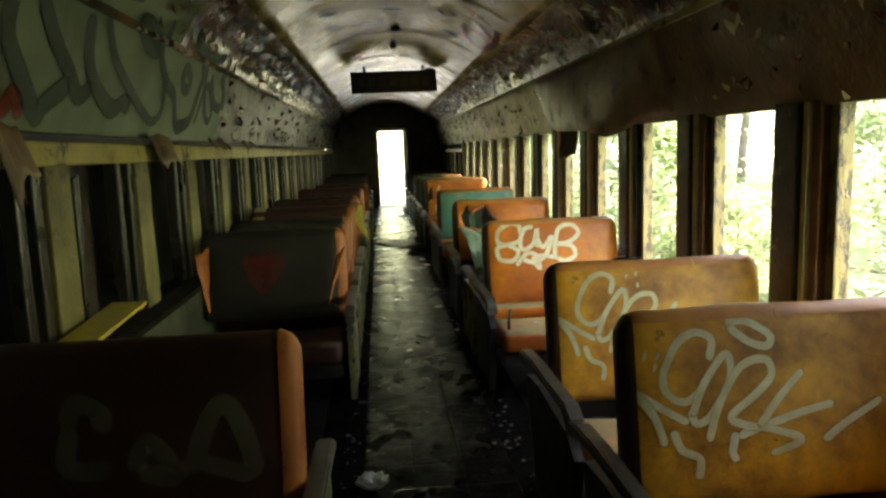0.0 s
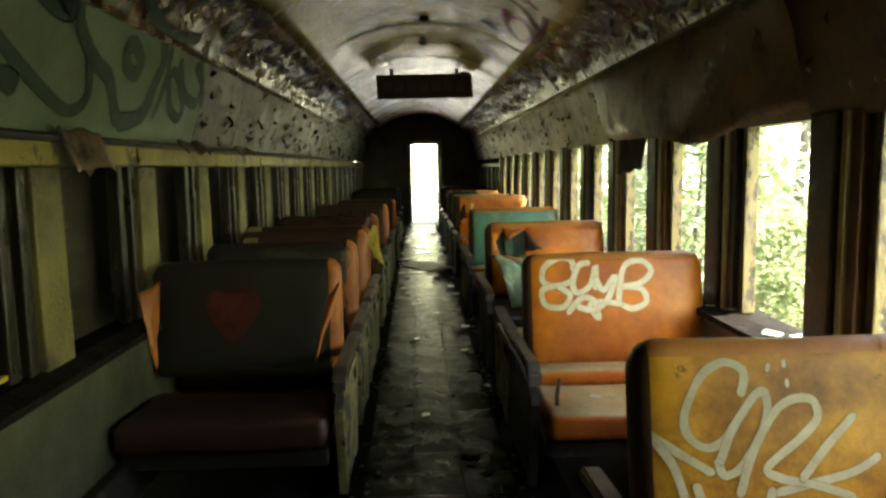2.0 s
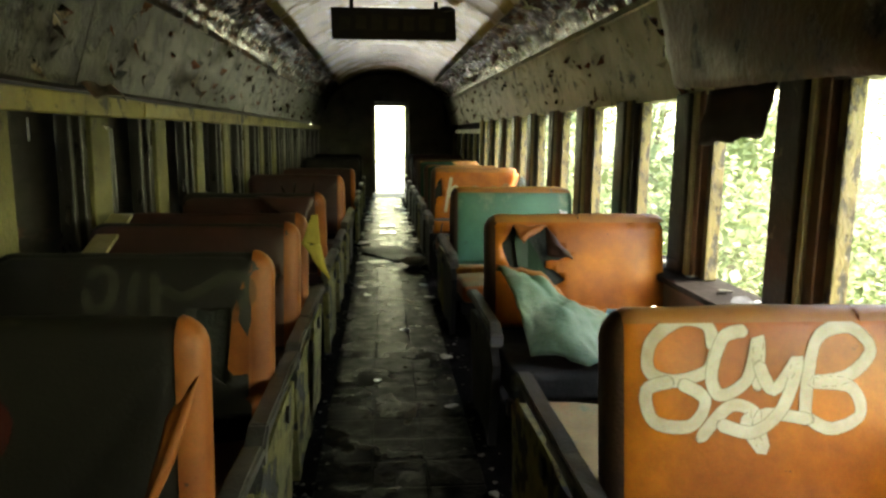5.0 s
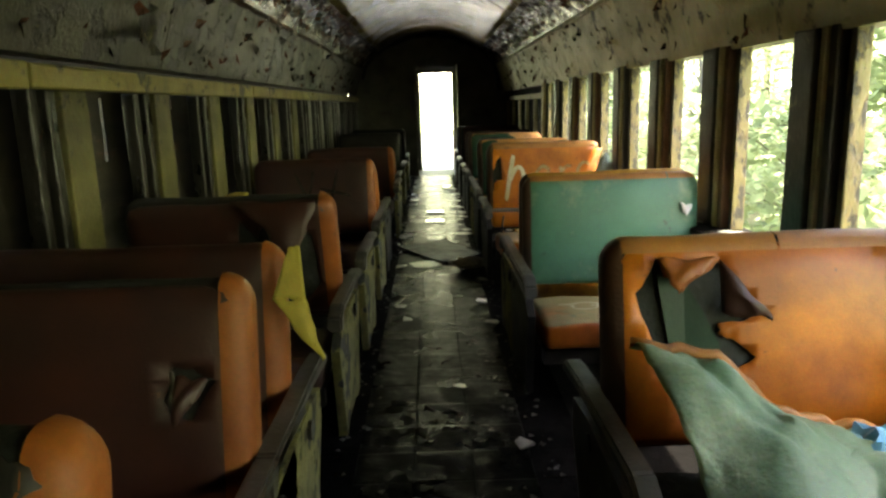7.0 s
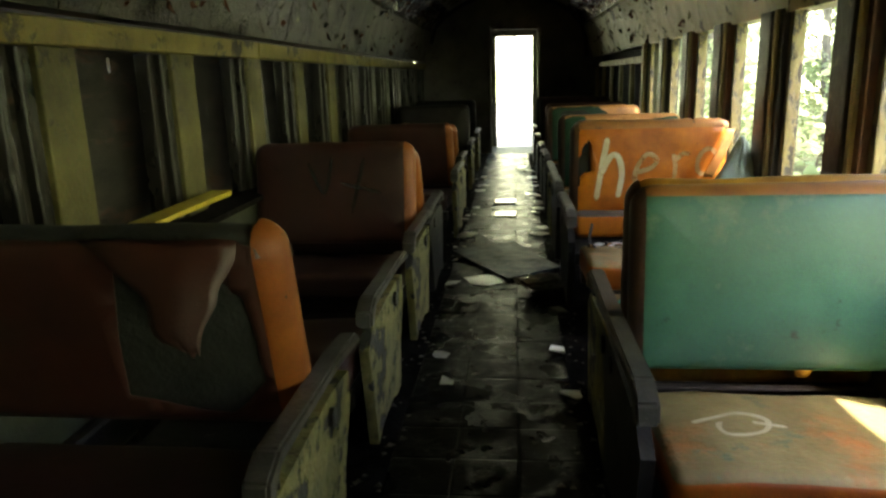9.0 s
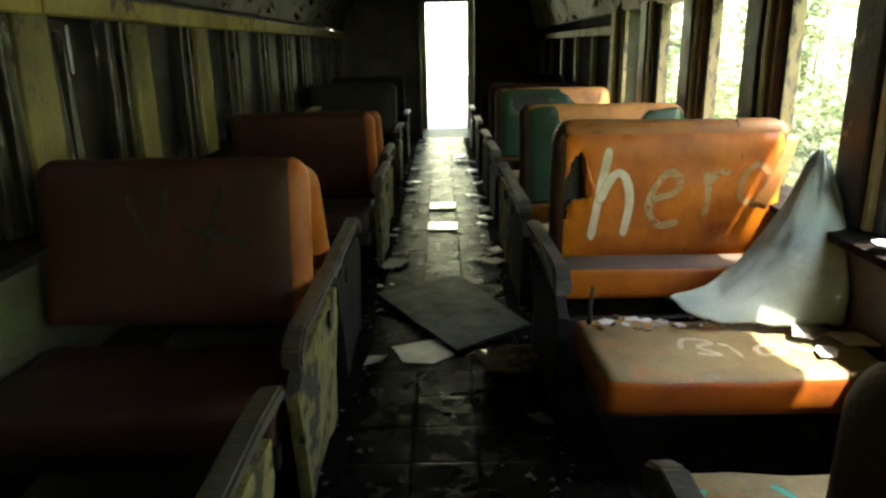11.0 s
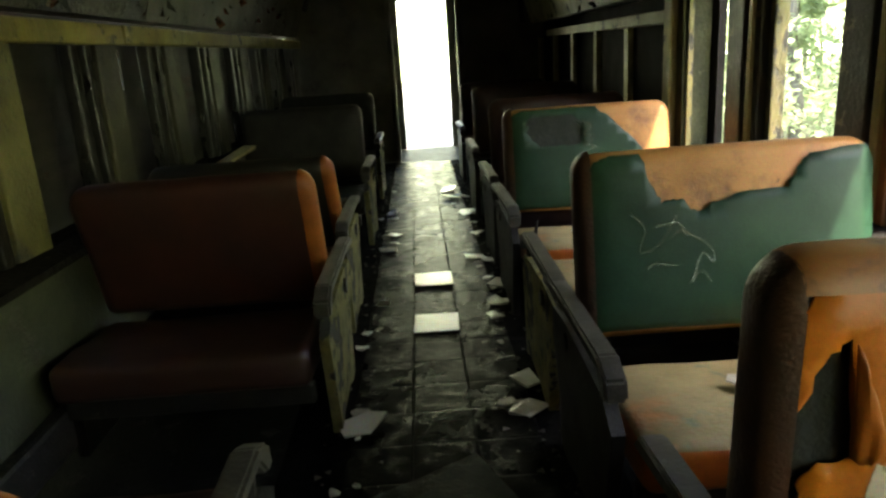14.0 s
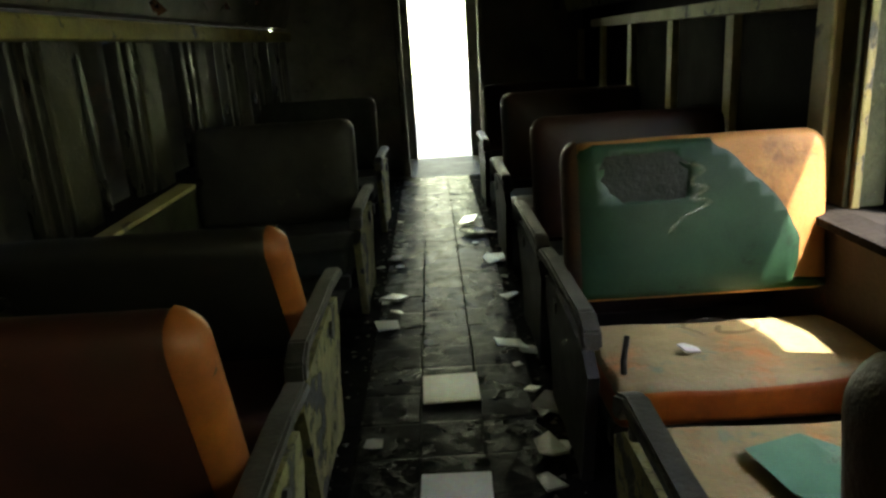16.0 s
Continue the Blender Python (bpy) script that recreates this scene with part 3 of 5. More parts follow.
nx, ny = 22, 130
rows = []
for i in range(ny + 1):
    y = Y0 + (Y1 - Y0) * i / ny
    rows.append([ceil.verts.new((-0.96 + 1.92 * k / nx, y, ceil_z(-0.96 + 1.92 * k / nx) + 0.012 * noise.noise((k * 0.3, y * 1.4, 1)))) for k in range(nx + 1)])
for a, b in zip(rows, rows[1:]):
    for k in range(nx):
        ceil.faces.new((a[k], b[k], b[k + 1], a[k + 1]))
out = bmesh.ops.extrude_face_region(ceil, geom=list(ceil.faces))
for v in out["geom"]:
    if isinstance(v, bmesh.types.BMVert):
        v.co.z += 0.06
for y in [Y0 + 0.5 + 1.87 * k for k in range(11)]:       # cover strips over the seams
    for k in range(nx):
        xa, xb = -0.95 + 1.9 * k / nx, -0.95 + 1.9 * (k + 1) / nx
        q = [ceil.verts.new((x, y + dy, ceil_z(x) - dz)) for x, dy, dz in ((xa, -0.02, 0.004), (xb, -0.02, 0.004), (xb, 0, 0.011), (xa, 0, 0.011), (xb, 0.02, 0.004), (xa, 0.02, 0.004))]
        ceil.faces.new((q[0], q[1], q[2], q[3]))
        ceil.faces.new((q[3], q[2], q[4], q[5]))
bmesh.ops.recalc_face_normals(ceil, faces=ceil.faces)
ceiling = struct("ceiling", ceil, CEILING, "arched cream enamel ceiling, scorched and peeling", "ceiling", True)

# ---- left side: pilasters, yellow rail, boarded windows ----
wall_boarded = struct("wall_boarded_left", box_bm(-1.62, -1.602, Y0, -2.6, SILL - 0.06, HEAD + 0.02), BOARD, "dark boarding closing the window openings outside", "wall")
cuts = [-2.6] + [y - 0.17 for y in PIL_L[1:]] + [Y1]
CHINKS = {8: (0.02, 0.1), 10: (0.025, 0.3), 11: (0.02, 0.06), 13: (0.025, 0.2), 16: (0.02, 0.2), 19: (0.03, 0.5)}
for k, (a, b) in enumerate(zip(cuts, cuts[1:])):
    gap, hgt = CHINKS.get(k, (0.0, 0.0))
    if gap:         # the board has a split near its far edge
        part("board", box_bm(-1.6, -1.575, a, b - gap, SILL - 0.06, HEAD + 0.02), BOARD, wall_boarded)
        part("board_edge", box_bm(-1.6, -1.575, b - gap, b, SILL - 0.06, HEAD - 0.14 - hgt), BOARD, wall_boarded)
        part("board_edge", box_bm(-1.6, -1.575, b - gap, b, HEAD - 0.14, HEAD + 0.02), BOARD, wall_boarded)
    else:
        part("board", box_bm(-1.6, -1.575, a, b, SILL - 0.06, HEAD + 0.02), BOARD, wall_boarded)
bm = bmesh.new()
for a, b in zip([Y0] + [0.9, 3.6, 6.2, 9.3, 12.1], [0.9, 3.6, 6.2, 9.3, 12.1, Y1]):
    add_box(bm, -1.43, -1.375, a + 0.006, b - 0.006, 1.437, 1.525, 0.008, jitter=0.004)
rail = tagged(link_mesh("window_rail", bm, YELLOW), "dirty yellow painted rail above the boarded windows", "rail", "", "structure")
for k, y in enumerate(PIL_L):
    if y + 0.22 > Y1:
        continue
    th = thing("window_pilaster", (-1.42, y + 0.11, SILL - 0.012), "dirty olive-yellow window pilaster between dark stops", "pilaster", "left pilasters", "structure")
    H = 1.436 - SILL + 0.012
    # far pilasters take the shaded copy of the paint
    part("face", box_bm(-0.03, 0.03, -0.1, 0.11, 0, H, 0.007, jitter=0.004), SHADEPILASTER if y > 11.3 else PILASTER, th)
    part("near_stop", box_bm(-0.05, 0.012, -0.165, -0.104, 0, H, 0.008, jitter=0.004), RECESS, th, "black glossy stop")
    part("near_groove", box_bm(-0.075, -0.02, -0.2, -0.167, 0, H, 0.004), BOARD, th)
    part("outer_stop", box_bm(-0.07, -0.006, -0.25, -0.202, 0, H, 0.008, jitter=0.006), RECESS, th, "black glossy stop")
    part("far_stop", box_bm(-0.06, 0.0, 0.113, 0.15, 0, H, 0.004), RECESS, th, "black stop")
    if k % 4 == 1:
        part("loose_batten", box_bm(-0.09, -0.06, 0.36, 0.4, 0.0, H - 0.05, 0.004, jitter=0.015), RECESS, th, "dark broken batten")

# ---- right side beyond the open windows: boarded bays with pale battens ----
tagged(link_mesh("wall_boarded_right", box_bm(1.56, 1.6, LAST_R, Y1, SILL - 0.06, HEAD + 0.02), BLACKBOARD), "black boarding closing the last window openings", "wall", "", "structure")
rr = tagged(link_mesh("window_rail", box_bm(1.375, 1.43, LAST_R + 0.3, Y1 - 1.2, 1.385, 1.45, 0.006, jitter=0.006), TRIM), "pale yellow rail over the boarded bays", "rail", "", "structure")
th = thing("window_post", (1.45, LAST_R + 0.12, SILL - 0.012), "mossy end post beside the boarded bays", "window post", "window posts", "structure")
part("post", box_bm(-0.05, 0.1, -0.05, 0.05, 0, HEAD - SILL + 0.02, 0.008, jitter=0.004), MOSSPOST, th)
part("stop", box_bm(-0.03, 0.0, -0.075, -0.052, 0, HEAD - SILL + 0.02, 0.005), FLAKED, th)
part("edge_strip", box_bm(-0.085, -0.03, 0.052, 0.16, 0, HEAD - SILL + 0.02, 0.008, jitter=0.003), TRIM, th, "pale worn wooden strip")
part("backing", box_bm(-0.028, 0.12, 0.052, 0.18, 0, HEAD - SILL + 0.02, 0.003), POST, th)
for k in range(5):
    y = 13.37 + 0.845 * k
    th = thing("batten", (1.41, y, SILL - 0.03), "pale yellow upright batten on the boarded bay", "batten", "boarded bay battens", "structure")
    part("strip", box_bm(-0.02, 0.02, -0.045, 0.045, 0, 1.384 - SILL + 0.03, 0.005, jitter=0.004), TRIM, th)

# ---- far bulkhead, vestibule and open end door ----
DX0, DX1, DTOP = -0.21, 0.442, 1.977


def wall_with_door(name, y, x0, x1, top, material, zc=2.75):
    bm = bmesh.new()
    add_box(bm, -1.56, x0, y, y + 0.06, 0, zc)
    add_box(bm, x1, 1.56, y, y + 0.06, 0, zc)
    add_box(bm, x0, x1, y, y + 0.06, top, zc)
    return struct(name, bm, material, "sooty dark end wall with a door opening", "wall")


bulk = wall_with_door("wall_bulkhead", Y1, DX0 - 0.06, DX1 + 0.06, DTOP + 0.06, BULK)
for a, b, c, d in ((DX0 - 0.12, DX0 - 0.063, 0, DTOP + 0.12), (DX1 + 0.063, DX1 + 0.12, 0, DTOP + 0.12)):
    part("door_frame", box_bm(a, b, Y1 - 0.03, Y1 - 0.003, c, d, 0.006), BULK, bulk)
arch = bmesh.new()
tube(arch, [(1.30, Y1 - 0.03, 1.58), (1.28, Y1 - 0.03, 1.85), (1.2, Y1 - 0.03, 2.1), (1.03, Y1 - 0.03, 2.28), (0.8, Y1 - 0.03, 2.42), (0.4, Y1 - 0.03, 2.58), (0, Y1 - 0.03, 2.63), (-0.4, Y1 - 0.03, 2.58), (-0.8, Y1 - 0.03, 2.42), (-1.03, Y1 - 0.03, 2.28), (-1.2, Y1 - 0.03, 2.1), (-1.28, Y1 - 0.03, 1.85)], 0.035)
part("arch_trim", arch, DARKIRON, bulk, "dark rounded arch trim")
wall_with_door("wall_end", YEND, DX0, DX1, DTOP, BULK)
struct("wall_vestibule_left", box_bm(-1.56, -1.5, Y1 + 0.06, YEND, 0, 2.75), BULK, "sooty vestibule side wall", "wall")
struct("wall_vestibule_right", box_bm(1.5, 1.56, Y1 + 0.06, YEND, 0, 2.75), BULK, "sooty vestibule side wall", "wall")
struct("ceiling_vestibule", box_bm(-1.56, 1.56, Y1, YEND + 0.06, 2.75, 2.8), BULK, "sooty vestibule ceiling", "ceiling")
# added out of view to close the coach off behind the start
struct("wall_behind", box_bm(-1.6, 1.6, Y0 - 0.06, Y0, 0, 2.75), BULK, "unseen added wall closing the coach behind the walk", "wall")
hook = bmesh.new()
tube(hook, [(0.12, YEND - 0.01, DTOP - 0.002), (0.125, YEND - 0.01, DTOP - 0.05), (0.1, YEND - 0.01, DTOP - 0.09)], 0.02, 0.012)
tagged(link_mesh("door_latch", hook, YELLOW), "small yellow latch hanging in the door head", "latch")

# hanging sign across the aisle
sg = thing("hanging_sign", (0.045, 9.07, 2.25), "charred black sign board hung under the ceiling", "sign")
part("board", box_bm(-0.59, 0.59, -0.035, 0.035, 0.0, 0.29, 0.012, jitter=0.008), SIGNM, sg)
for x in (-0.4, 0.4):
    part("hanger", box_bm(x - 0.02, x + 0.02, -0.01, 0.01, 0.28, 0.36), DARKIRON, sg)
for k in range(7):
    x = -0.46 + 0.15 * k
    part("lettering", box_bm(x - 0.05, x + 0.05, -0.041, -0.0365, 0.08 + 0.01 * (k % 2), 0.2 + 0.012 * (k % 3), 0.001), SIGNLET, sg)
lump = bmesh.new()
bmesh.ops.create_icosphere(lump, subdivisions=2, radius=0.05, matrix=Matrix.Translation((0.5, 0, 0.29)) @ Matrix.Diagonal((1.6, 0.8, 0.7, 1)))
for v in lump.verts:
    v.co += Vector((1, 1, 1)) * 0.012 * noise.noise(v.co * 30)
part("charred_lump", lump, SIGNM, sg)

# ---- seats ----
SEAT_W = 0.90


BACK_Y, BACK_Z, BACK_H, BACK_T = -0.07, 0.415, 0.565, 0.11


PAD_FRONT = ((0.0, 0.045), (0.006, 0.024), (0.02, 0.009), (0.045, 0.0), (0.09, -0.006), (0.15, -0.01), (0.22, -0.012), (0.27, -0.0125))


def pad_depth(d):
    """How far the front of a padded back lies behind its plane, d in from its rim."""
    for (a, ya), (b, yb) in zip(PAD_FRONT, PAD_FRONT[1:]):
        if d < b:
            return ya + (yb - ya) * (max(d, a) - a) / (b - a)
    return PAD_FRONT[-1][1]


def pad_wobble(x, z, seed):
    return 0.003 * noise.noise((x * 7, z * 7, seed)) + 0.0015 * noise.noise((x * 15 + z * 9, z * 8, seed + 5))


def pad_outline(w, h, d, r_top=0.075, r_low=0.04):
    out = []
    for cx, cz, r, a0 in ((w - r_low, r_low, r_low, -90), (w - r_top, h - r_top, r_top, 0), (r_top, h - r_top, r_top, 90), (r_low, r_low, r_low, 180)):
        rr_ = max(r - d, 0.004)
        sx, sz = (1 if cx > w / 2 else -1), (1 if cz > h / 2 else -1)
        ox, oz = cx - sx * max(0, d - r + 0.004), cz - sz * max(0, d - r + 0.004)
        out.append([(ox + rr_ * math.cos(radians(a0 + 15 * k)), oz + rr_ * math.sin(radians(a0 + 15 * k))) for k in range(7)])
    full = []
    for i, arc in enumerate(out):
        full += arc
        (ax_, az_), (bx_, bz_) = arc[-1], out[(i + 1) % 4][0]
        n_ = 6 if i in (0, 2) else 12
        full += [(ax_ + (bx_ - ax_) * k / n_, az_ + (bz_ - az_) * k / n_) for k in range(1, n_)]
    return full


def pad_bm(w, h, t, seed, grow=0.0, keep=None):
    """An upholstered back with rounded corners; grow makes a skin that lies over it, keep picks the stretch of it."""
    bm = bmesh.new()
    rings = []
    layers = [(d, y - grow) for d, y in reversed(PAD_FRONT)] + [(d, t - y + grow) for d, y in PAD_FRONT]
    for d, y in layers:
        ring = []
        for x, z in pad_outline(w, h, d):
            k_ = grow * max(0, 1 - d / 0.05)
            x, z = x + (k_ if x > w / 2 else -k_), z + (k_ if z > h / 2 else -k_)
            ring.append(bm.verts.new((x, y + pad_wobble(x, z, seed), z + 0.007 * noise.noise((x * 4, seed, 1)) * z / h)))
        rings.append(ring)
    n_ = len(rings[0])
    for a, b in zip(rings, rings[1:]):
        for k in range(n_):
            bm.faces.new((a[k], a[(k + 1) % n_], b[(k + 1) % n_], b[k]))
    if not keep:
        bm.faces.new(rings[0][::-1])
        bm.faces.new(rings[-1])
    else:
        for co, no in keep:                   # everything on the side that no points to is cut away
            bmesh.ops.bisect_plane(bm, geom=list(bm.verts) + list(bm.edges) + list(bm.faces), plane_co=co, plane_no=no, clear_outer=True)
    bmesh.ops.recalc_face_normals(bm, faces=bm.faces)
    return bm


def make_seat(y, side, back_m, cush_m, label, top_m=None, edge_m=None, strokes=None, holes=(), cover_m=None, under_m=None, lean=0.0, dz=0.0, width=SEAT_W, flap=None, shift=0.0, cush=True, cush_dy=0.0, bolster=None, tilt=9.0, away=False, back=True, band_m=None, lever=False, bolster_m=DUSTY):
    """A two-place seat facing the walker: y is where the top of its back stands, side 1 right and -1 left of the aisle."""
    x0 = 0.45 if side > 0 else -0.45 - width
    ta = radians(tilt)
    yb = y - (BACK_Y + BACK_H * math.sin(ta)) * (-1 if away else 1)
    th = thing("train_seat", (x0 + shift + (width if away else 0), yb, 0), label, "train seat", "seats right of the aisle" if side > 0 else "seats left of the aisle", "", 180.0 if away else 0.0)
    W = width
    if away:
        side = -side
    rot = Matrix.Translation((0, BACK_Y, BACK_Z + dz)) @ Matrix.Rotation(-ta, 4, "X")
    if back:
        # back pad
        bm = pad_bm(W, BACK_H, BACK_T, y * 3 + side)
        bmesh.ops.transform(bm, matrix=rot, verts=bm.verts)
        pad = part("backrest", bm, under_m or back_m, th, "" if not under_m else "exposed padding of the back", True)


        def cover_d(u, v):
            d = min(u, W - u, v, BACK_H - v)
            return 0.0012 - pad_depth(d) - pad_wobble(u, v, y * 3 + side) + (0.007 + 0.003 * noise.noise((u * 6, v * 8, y)) * min(1, d / 0.08) if cover_m else 0.0)
        if cover_m:
            o = [(0.02, 0.03), (0.98, 0.03), (0.985, 0.5), (0.985, 0.86), (0.955, 0.945), (0.9, 0.975), (0.5, 0.98), (0.1, 0.975), (0.045, 0.945), (0.015, 0.86), (0.015, 0.5)]
            o = jag([(u * W, v * BACK_H) for u, v in o], 0.003, 4, int(y * 10))
            hs = [jag([(u * W, v * BACK_H) for u, v in h], 0.006, 4, i + int(y * 7)) for i, h in enumerate(holes)]
            part("torn_cover", sheet(o, hs, lambda u, v, h: rot @ Vector((u, -h - cover_d(u, v), v))), cover_m, th, "", True)
        # right-hand edges are darker than the fronts, left-hand ones brighter
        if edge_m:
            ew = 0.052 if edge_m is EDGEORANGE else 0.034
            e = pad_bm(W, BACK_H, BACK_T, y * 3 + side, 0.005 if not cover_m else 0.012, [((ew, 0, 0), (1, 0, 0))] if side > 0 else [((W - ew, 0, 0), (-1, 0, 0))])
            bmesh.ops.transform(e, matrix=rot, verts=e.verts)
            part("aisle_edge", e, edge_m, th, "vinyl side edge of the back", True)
        if band_m:
            gap = 0.35 + 0.5 * (y * 7.3 % 1)
            for a_, b_ in ((0.035, gap - 0.004), (gap + 0.004, 0.99)):
                e = pad_bm(W, BACK_H, BACK_T, y * 3 + side, 0.004 if not cover_m else 0.012, [((0, 0, BACK_H - 0.03), (0, 0, -1)), ((a_ * W, 0, 0), (-1, 0, 0)), ((b_ * W, 0, 0), (1, 0, 0))])
                bmesh.ops.transform(e, matrix=rot, verts=e.verts)
                part("top_band", e, band_m, th, "worn brownish welt along the top", True)
        if strokes:
            for st, wd, m_ in strokes:
                for i, s_ in enumerate(st):
                    part("graffiti", ribbons([([(u * W, v * BACK_H) for u, v in s_], wd)], wd, lambda u, v, h: rot @ Vector((u, -h - (0.0042 if cover_m else 0.0008) - cover_d(u, v) - 0.0004 * (i % 4), v))), m_, th, "spray-painted scrawl")
    # cushion
    if cush:
        bm = bmesh.new()
        add_box(bm, 0.015, W - 0.015, -0.6, -0.05, 0.235, 0.375, 0.035, 3)
        bmesh.ops.subdivide_edges(bm, edges=[e for e in bm.edges if e.calc_length() > 0.25], cuts=5, use_grid_fill=True)
        for v in bm.verts:
            if v.co.z > 0.33:
                v.co.z += 0.018 * noise.noise(Vector((v.co.x * 5, v.co.y * 6, y))) - 0.02 * (1 - abs(v.co.x / W - 0.5) * 2) * 0.6
            v.co.z += (-0.32 - v.co.y) * 0.06
            v.co.y += cush_dy
        c = part("cushion", bm, cush_m, th, "", True)
        if top_m:
            c.data.materials.append(top_m)
            for p in c.data.polygons:
                if p.normal.z > 0.45:
                    p.material_index = 1
    if bolster:
        y0, y1, z0, z1 = bolster
        bm = bmesh.new()
        add_box(bm, 0.01, W - 0.01, y0, y1, z0, z1, 0.03, 3)
        c = part("bolster", bm, cush_m, th, "", True)
        c.data.materials.append(bolster_m)
        for p in c.data.polygons:
            if p.normal.z > 0.6:
                p.material_index = 1
    # underframe
    part("front_rail", box_bm(0.02, W - 0.02, -0.53, -0.48, 0.16, 0.232, 0.008), DARKIRON, th)
    part("rear_rail", box_bm(0.02, W - 0.02, -0.14, -0.09, 0.16, 0.232, 0.008), DARKIRON, th)
    ax = -0.035 if side > 0 else W + 0.035
    wx = W - 0.03 if side > 0 else 0.03
    endp = bmesh.new()
    prism(endp, [(-0.46, 0.0), (-0.36, 0.03), (-0.14, 0.03), (-0.04, 0.0), (0.06, 0.0), (0.1, 0.2), (0.2, 0.36), (0.2, 0.46), (0.0, 0.48), (-0.46, 0.46), (-0.55, 0.4), (-0.5, 0.2)], ax - 0.018, ax + 0.018, "x")
    part("end_panel", endp, MOSSIRON if side < 0 else DARKIRON, th, "flaking cast-iron seat end")
    part("wall_leg", box_bm(wx - 0.02, wx + 0.02, -0.5, -0.1, 0.0, 0.17, 0.008), DARKIRON, th)
    post = bmesh.new()
    tube(post, [(ax, -0.42, 0.44), (ax, -0.43, 0.5), (ax, -0.42, 0.53)], 0.016)
    part("arm_post", post, DARKIRON, th)
    arm = bmesh.new()
    prof = [(-0.53, 0.475), (-0.52, 0.53), (-0.44, 0.565), (-0.2, 0.56), (0.1, 0.56), (0.3, 0.545), (0.34, 0.5), (0.28, 0.505), (0.05, 0.525), (-0.2, 0.525), (-0.44, 0.525), (-0.49, 0.47)]
    prism(arm, prof, ax - 0.03, ax + 0.03, "x")
    bmesh.ops.bevel(arm, geom=list(arm.edges), offset=0.008, segments=2, affect="EDGES")
    part("armrest", arm, ARMPAINT, th, "worn grimy armrest")
    if lever:
        rod = bmesh.new()
        tube(rod, [(ax + 0.1 * side, -0.5, 0.35), (ax + 0.1 * side, -0.49, 0.42), (ax + 0.115 * side, -0.47, 0.49)], 0.011, 0.008)
        part("tilt_lever", rod, DARKIRON, th, "thin dark iron lever")
    hinge = bmesh.new()
    tube(hinge, [(ax - 0.025, -0.02, 0.42), (ax + 0.03, -0.02, 0.42)], 0.03)
    part("hinge", hinge, DARKIRON, th)
    return th, rot


def uv(pts, x0, y0, w, h):
    return [((x - x0) / w, 1 - (y - y0) / h) for x, y in pts]


# strokes of the scrawls, drawn on each back as shares of its width and height
TAG = [[(640, 365), (650, 325), (610, 308), (560, 330), (525, 385), (525, 425), (560, 450), (600, 440), (640, 395)],
       [(590, 480), (620, 420), (670, 365), (692, 362), (690, 410), (640, 480), (600, 497), (588, 470)],
       [(630, 535), (660, 460), (720, 385), (785, 372), (800, 405), (760, 440), (690, 485), (720, 505), (800, 520), (870, 545), (790, 570)],
       [(760, 510), (820, 450), (880, 400)], [(700, 520), (690, 560), (700, 580)],
       [(445, 425), (500, 455), (580, 495)], [(450, 428), (495, 480), (518, 540)], [(540, 510), (560, 550), (603, 570), (600, 612)],
       [(700, 530), (860, 490), (960, 472)], [(930, 550), (1000, 510), (1090, 470)]]
TAG_A = [uv(s, 425, 262, 800, 420) for s in TAG + [[(692, 292), (742, 290), (802, 322), (790, 345), (740, 330), (698, 300)], [(476, 352), (480, 353)], [(508, 353), (512, 354)], [(500, 376), (504, 377)]]]
TAG_B = [uv(s, 425, 275, 780, 400) for s in TAG[:8] + [[(700, 530), (860, 500), (930, 470)], [(700, 318), (704, 319)], [(735, 312), (739, 312)], [(738, 345), (742, 345)]]]
SAYS = [[(0.27, 0.84), (0.257, 0.94), (0.183, 0.956), (0.108, 0.876), (0.1, 0.76), (0.158, 0.715), (0.253, 0.754), (0.276, 0.837)],
        [(0.158, 0.715), (0.094, 0.677), (0.113, 0.551), (0.207, 0.534), (0.245, 0.639), (0.179, 0.707)],
        [(0.361, 0.917), (0.298, 0.886), (0.263, 0.737), (0.287, 0.654), (0.358, 0.717), (0.392, 0.882), (0.384, 0.673)],
        [(0.386, 0.783), (0.43, 0.672), (0.496, 0.795), (0.454, 0.598), (0.374, 0.501), (0.28, 0.538)],
        [(0.512, 0.529), (0.527, 0.761), (0.561, 0.893), (0.647, 0.923), (0.698, 0.828), (0.632, 0.724), (0.536, 0.701), (0.637, 0.68), (0.664, 0.563), (0.585, 0.506), (0.512, 0.562)],
        [(0.227, 0.474), (0.313, 0.61), (0.382, 0.574), (0.354, 0.535), (0.4, 0.427), (0.397, 0.567), (0.533, 0.545)]]
HERO_A = [uv(s, 975, 290, 635, 345) for s in ([(1115, 340), (1095, 440), (1075, 565)], [(1092, 470), (1130, 405), (1162, 410), (1178, 470), (1165, 555)])]
HERO_B = [uv(s, 975, 290, 635, 345) for s in ([(1240, 465), (1300, 447), (1318, 418), (1280, 400), (1243, 440), (1232, 490), (1262, 530), (1320, 522)],)]
HERO_C = [uv(s, 975, 290, 635, 345) for s in ([(1385, 400), (1395, 450), (1388, 510)], [(1390, 430), (1420, 402), (1450, 400)], [(1530, 380), (1495, 400), (1482, 450), (1505, 475), (1545, 460), (1560, 410), (1530, 380)])]
SCRIB = [uv(s, 1030, 268, 640, 320) for s in ([(1130, 375), (1160, 400), (1150, 440), (1190, 430), (1230, 380)], [(1165, 470), (1180, 462), (1230, 468)], [(1215, 420), (1240, 410), (1300, 440), (1305, 465), (1280, 450), (1260, 500)], [(1250, 500), (1280, 480), (1300, 500)], [(1180, 400), (1230, 395), (1250, 420)])]
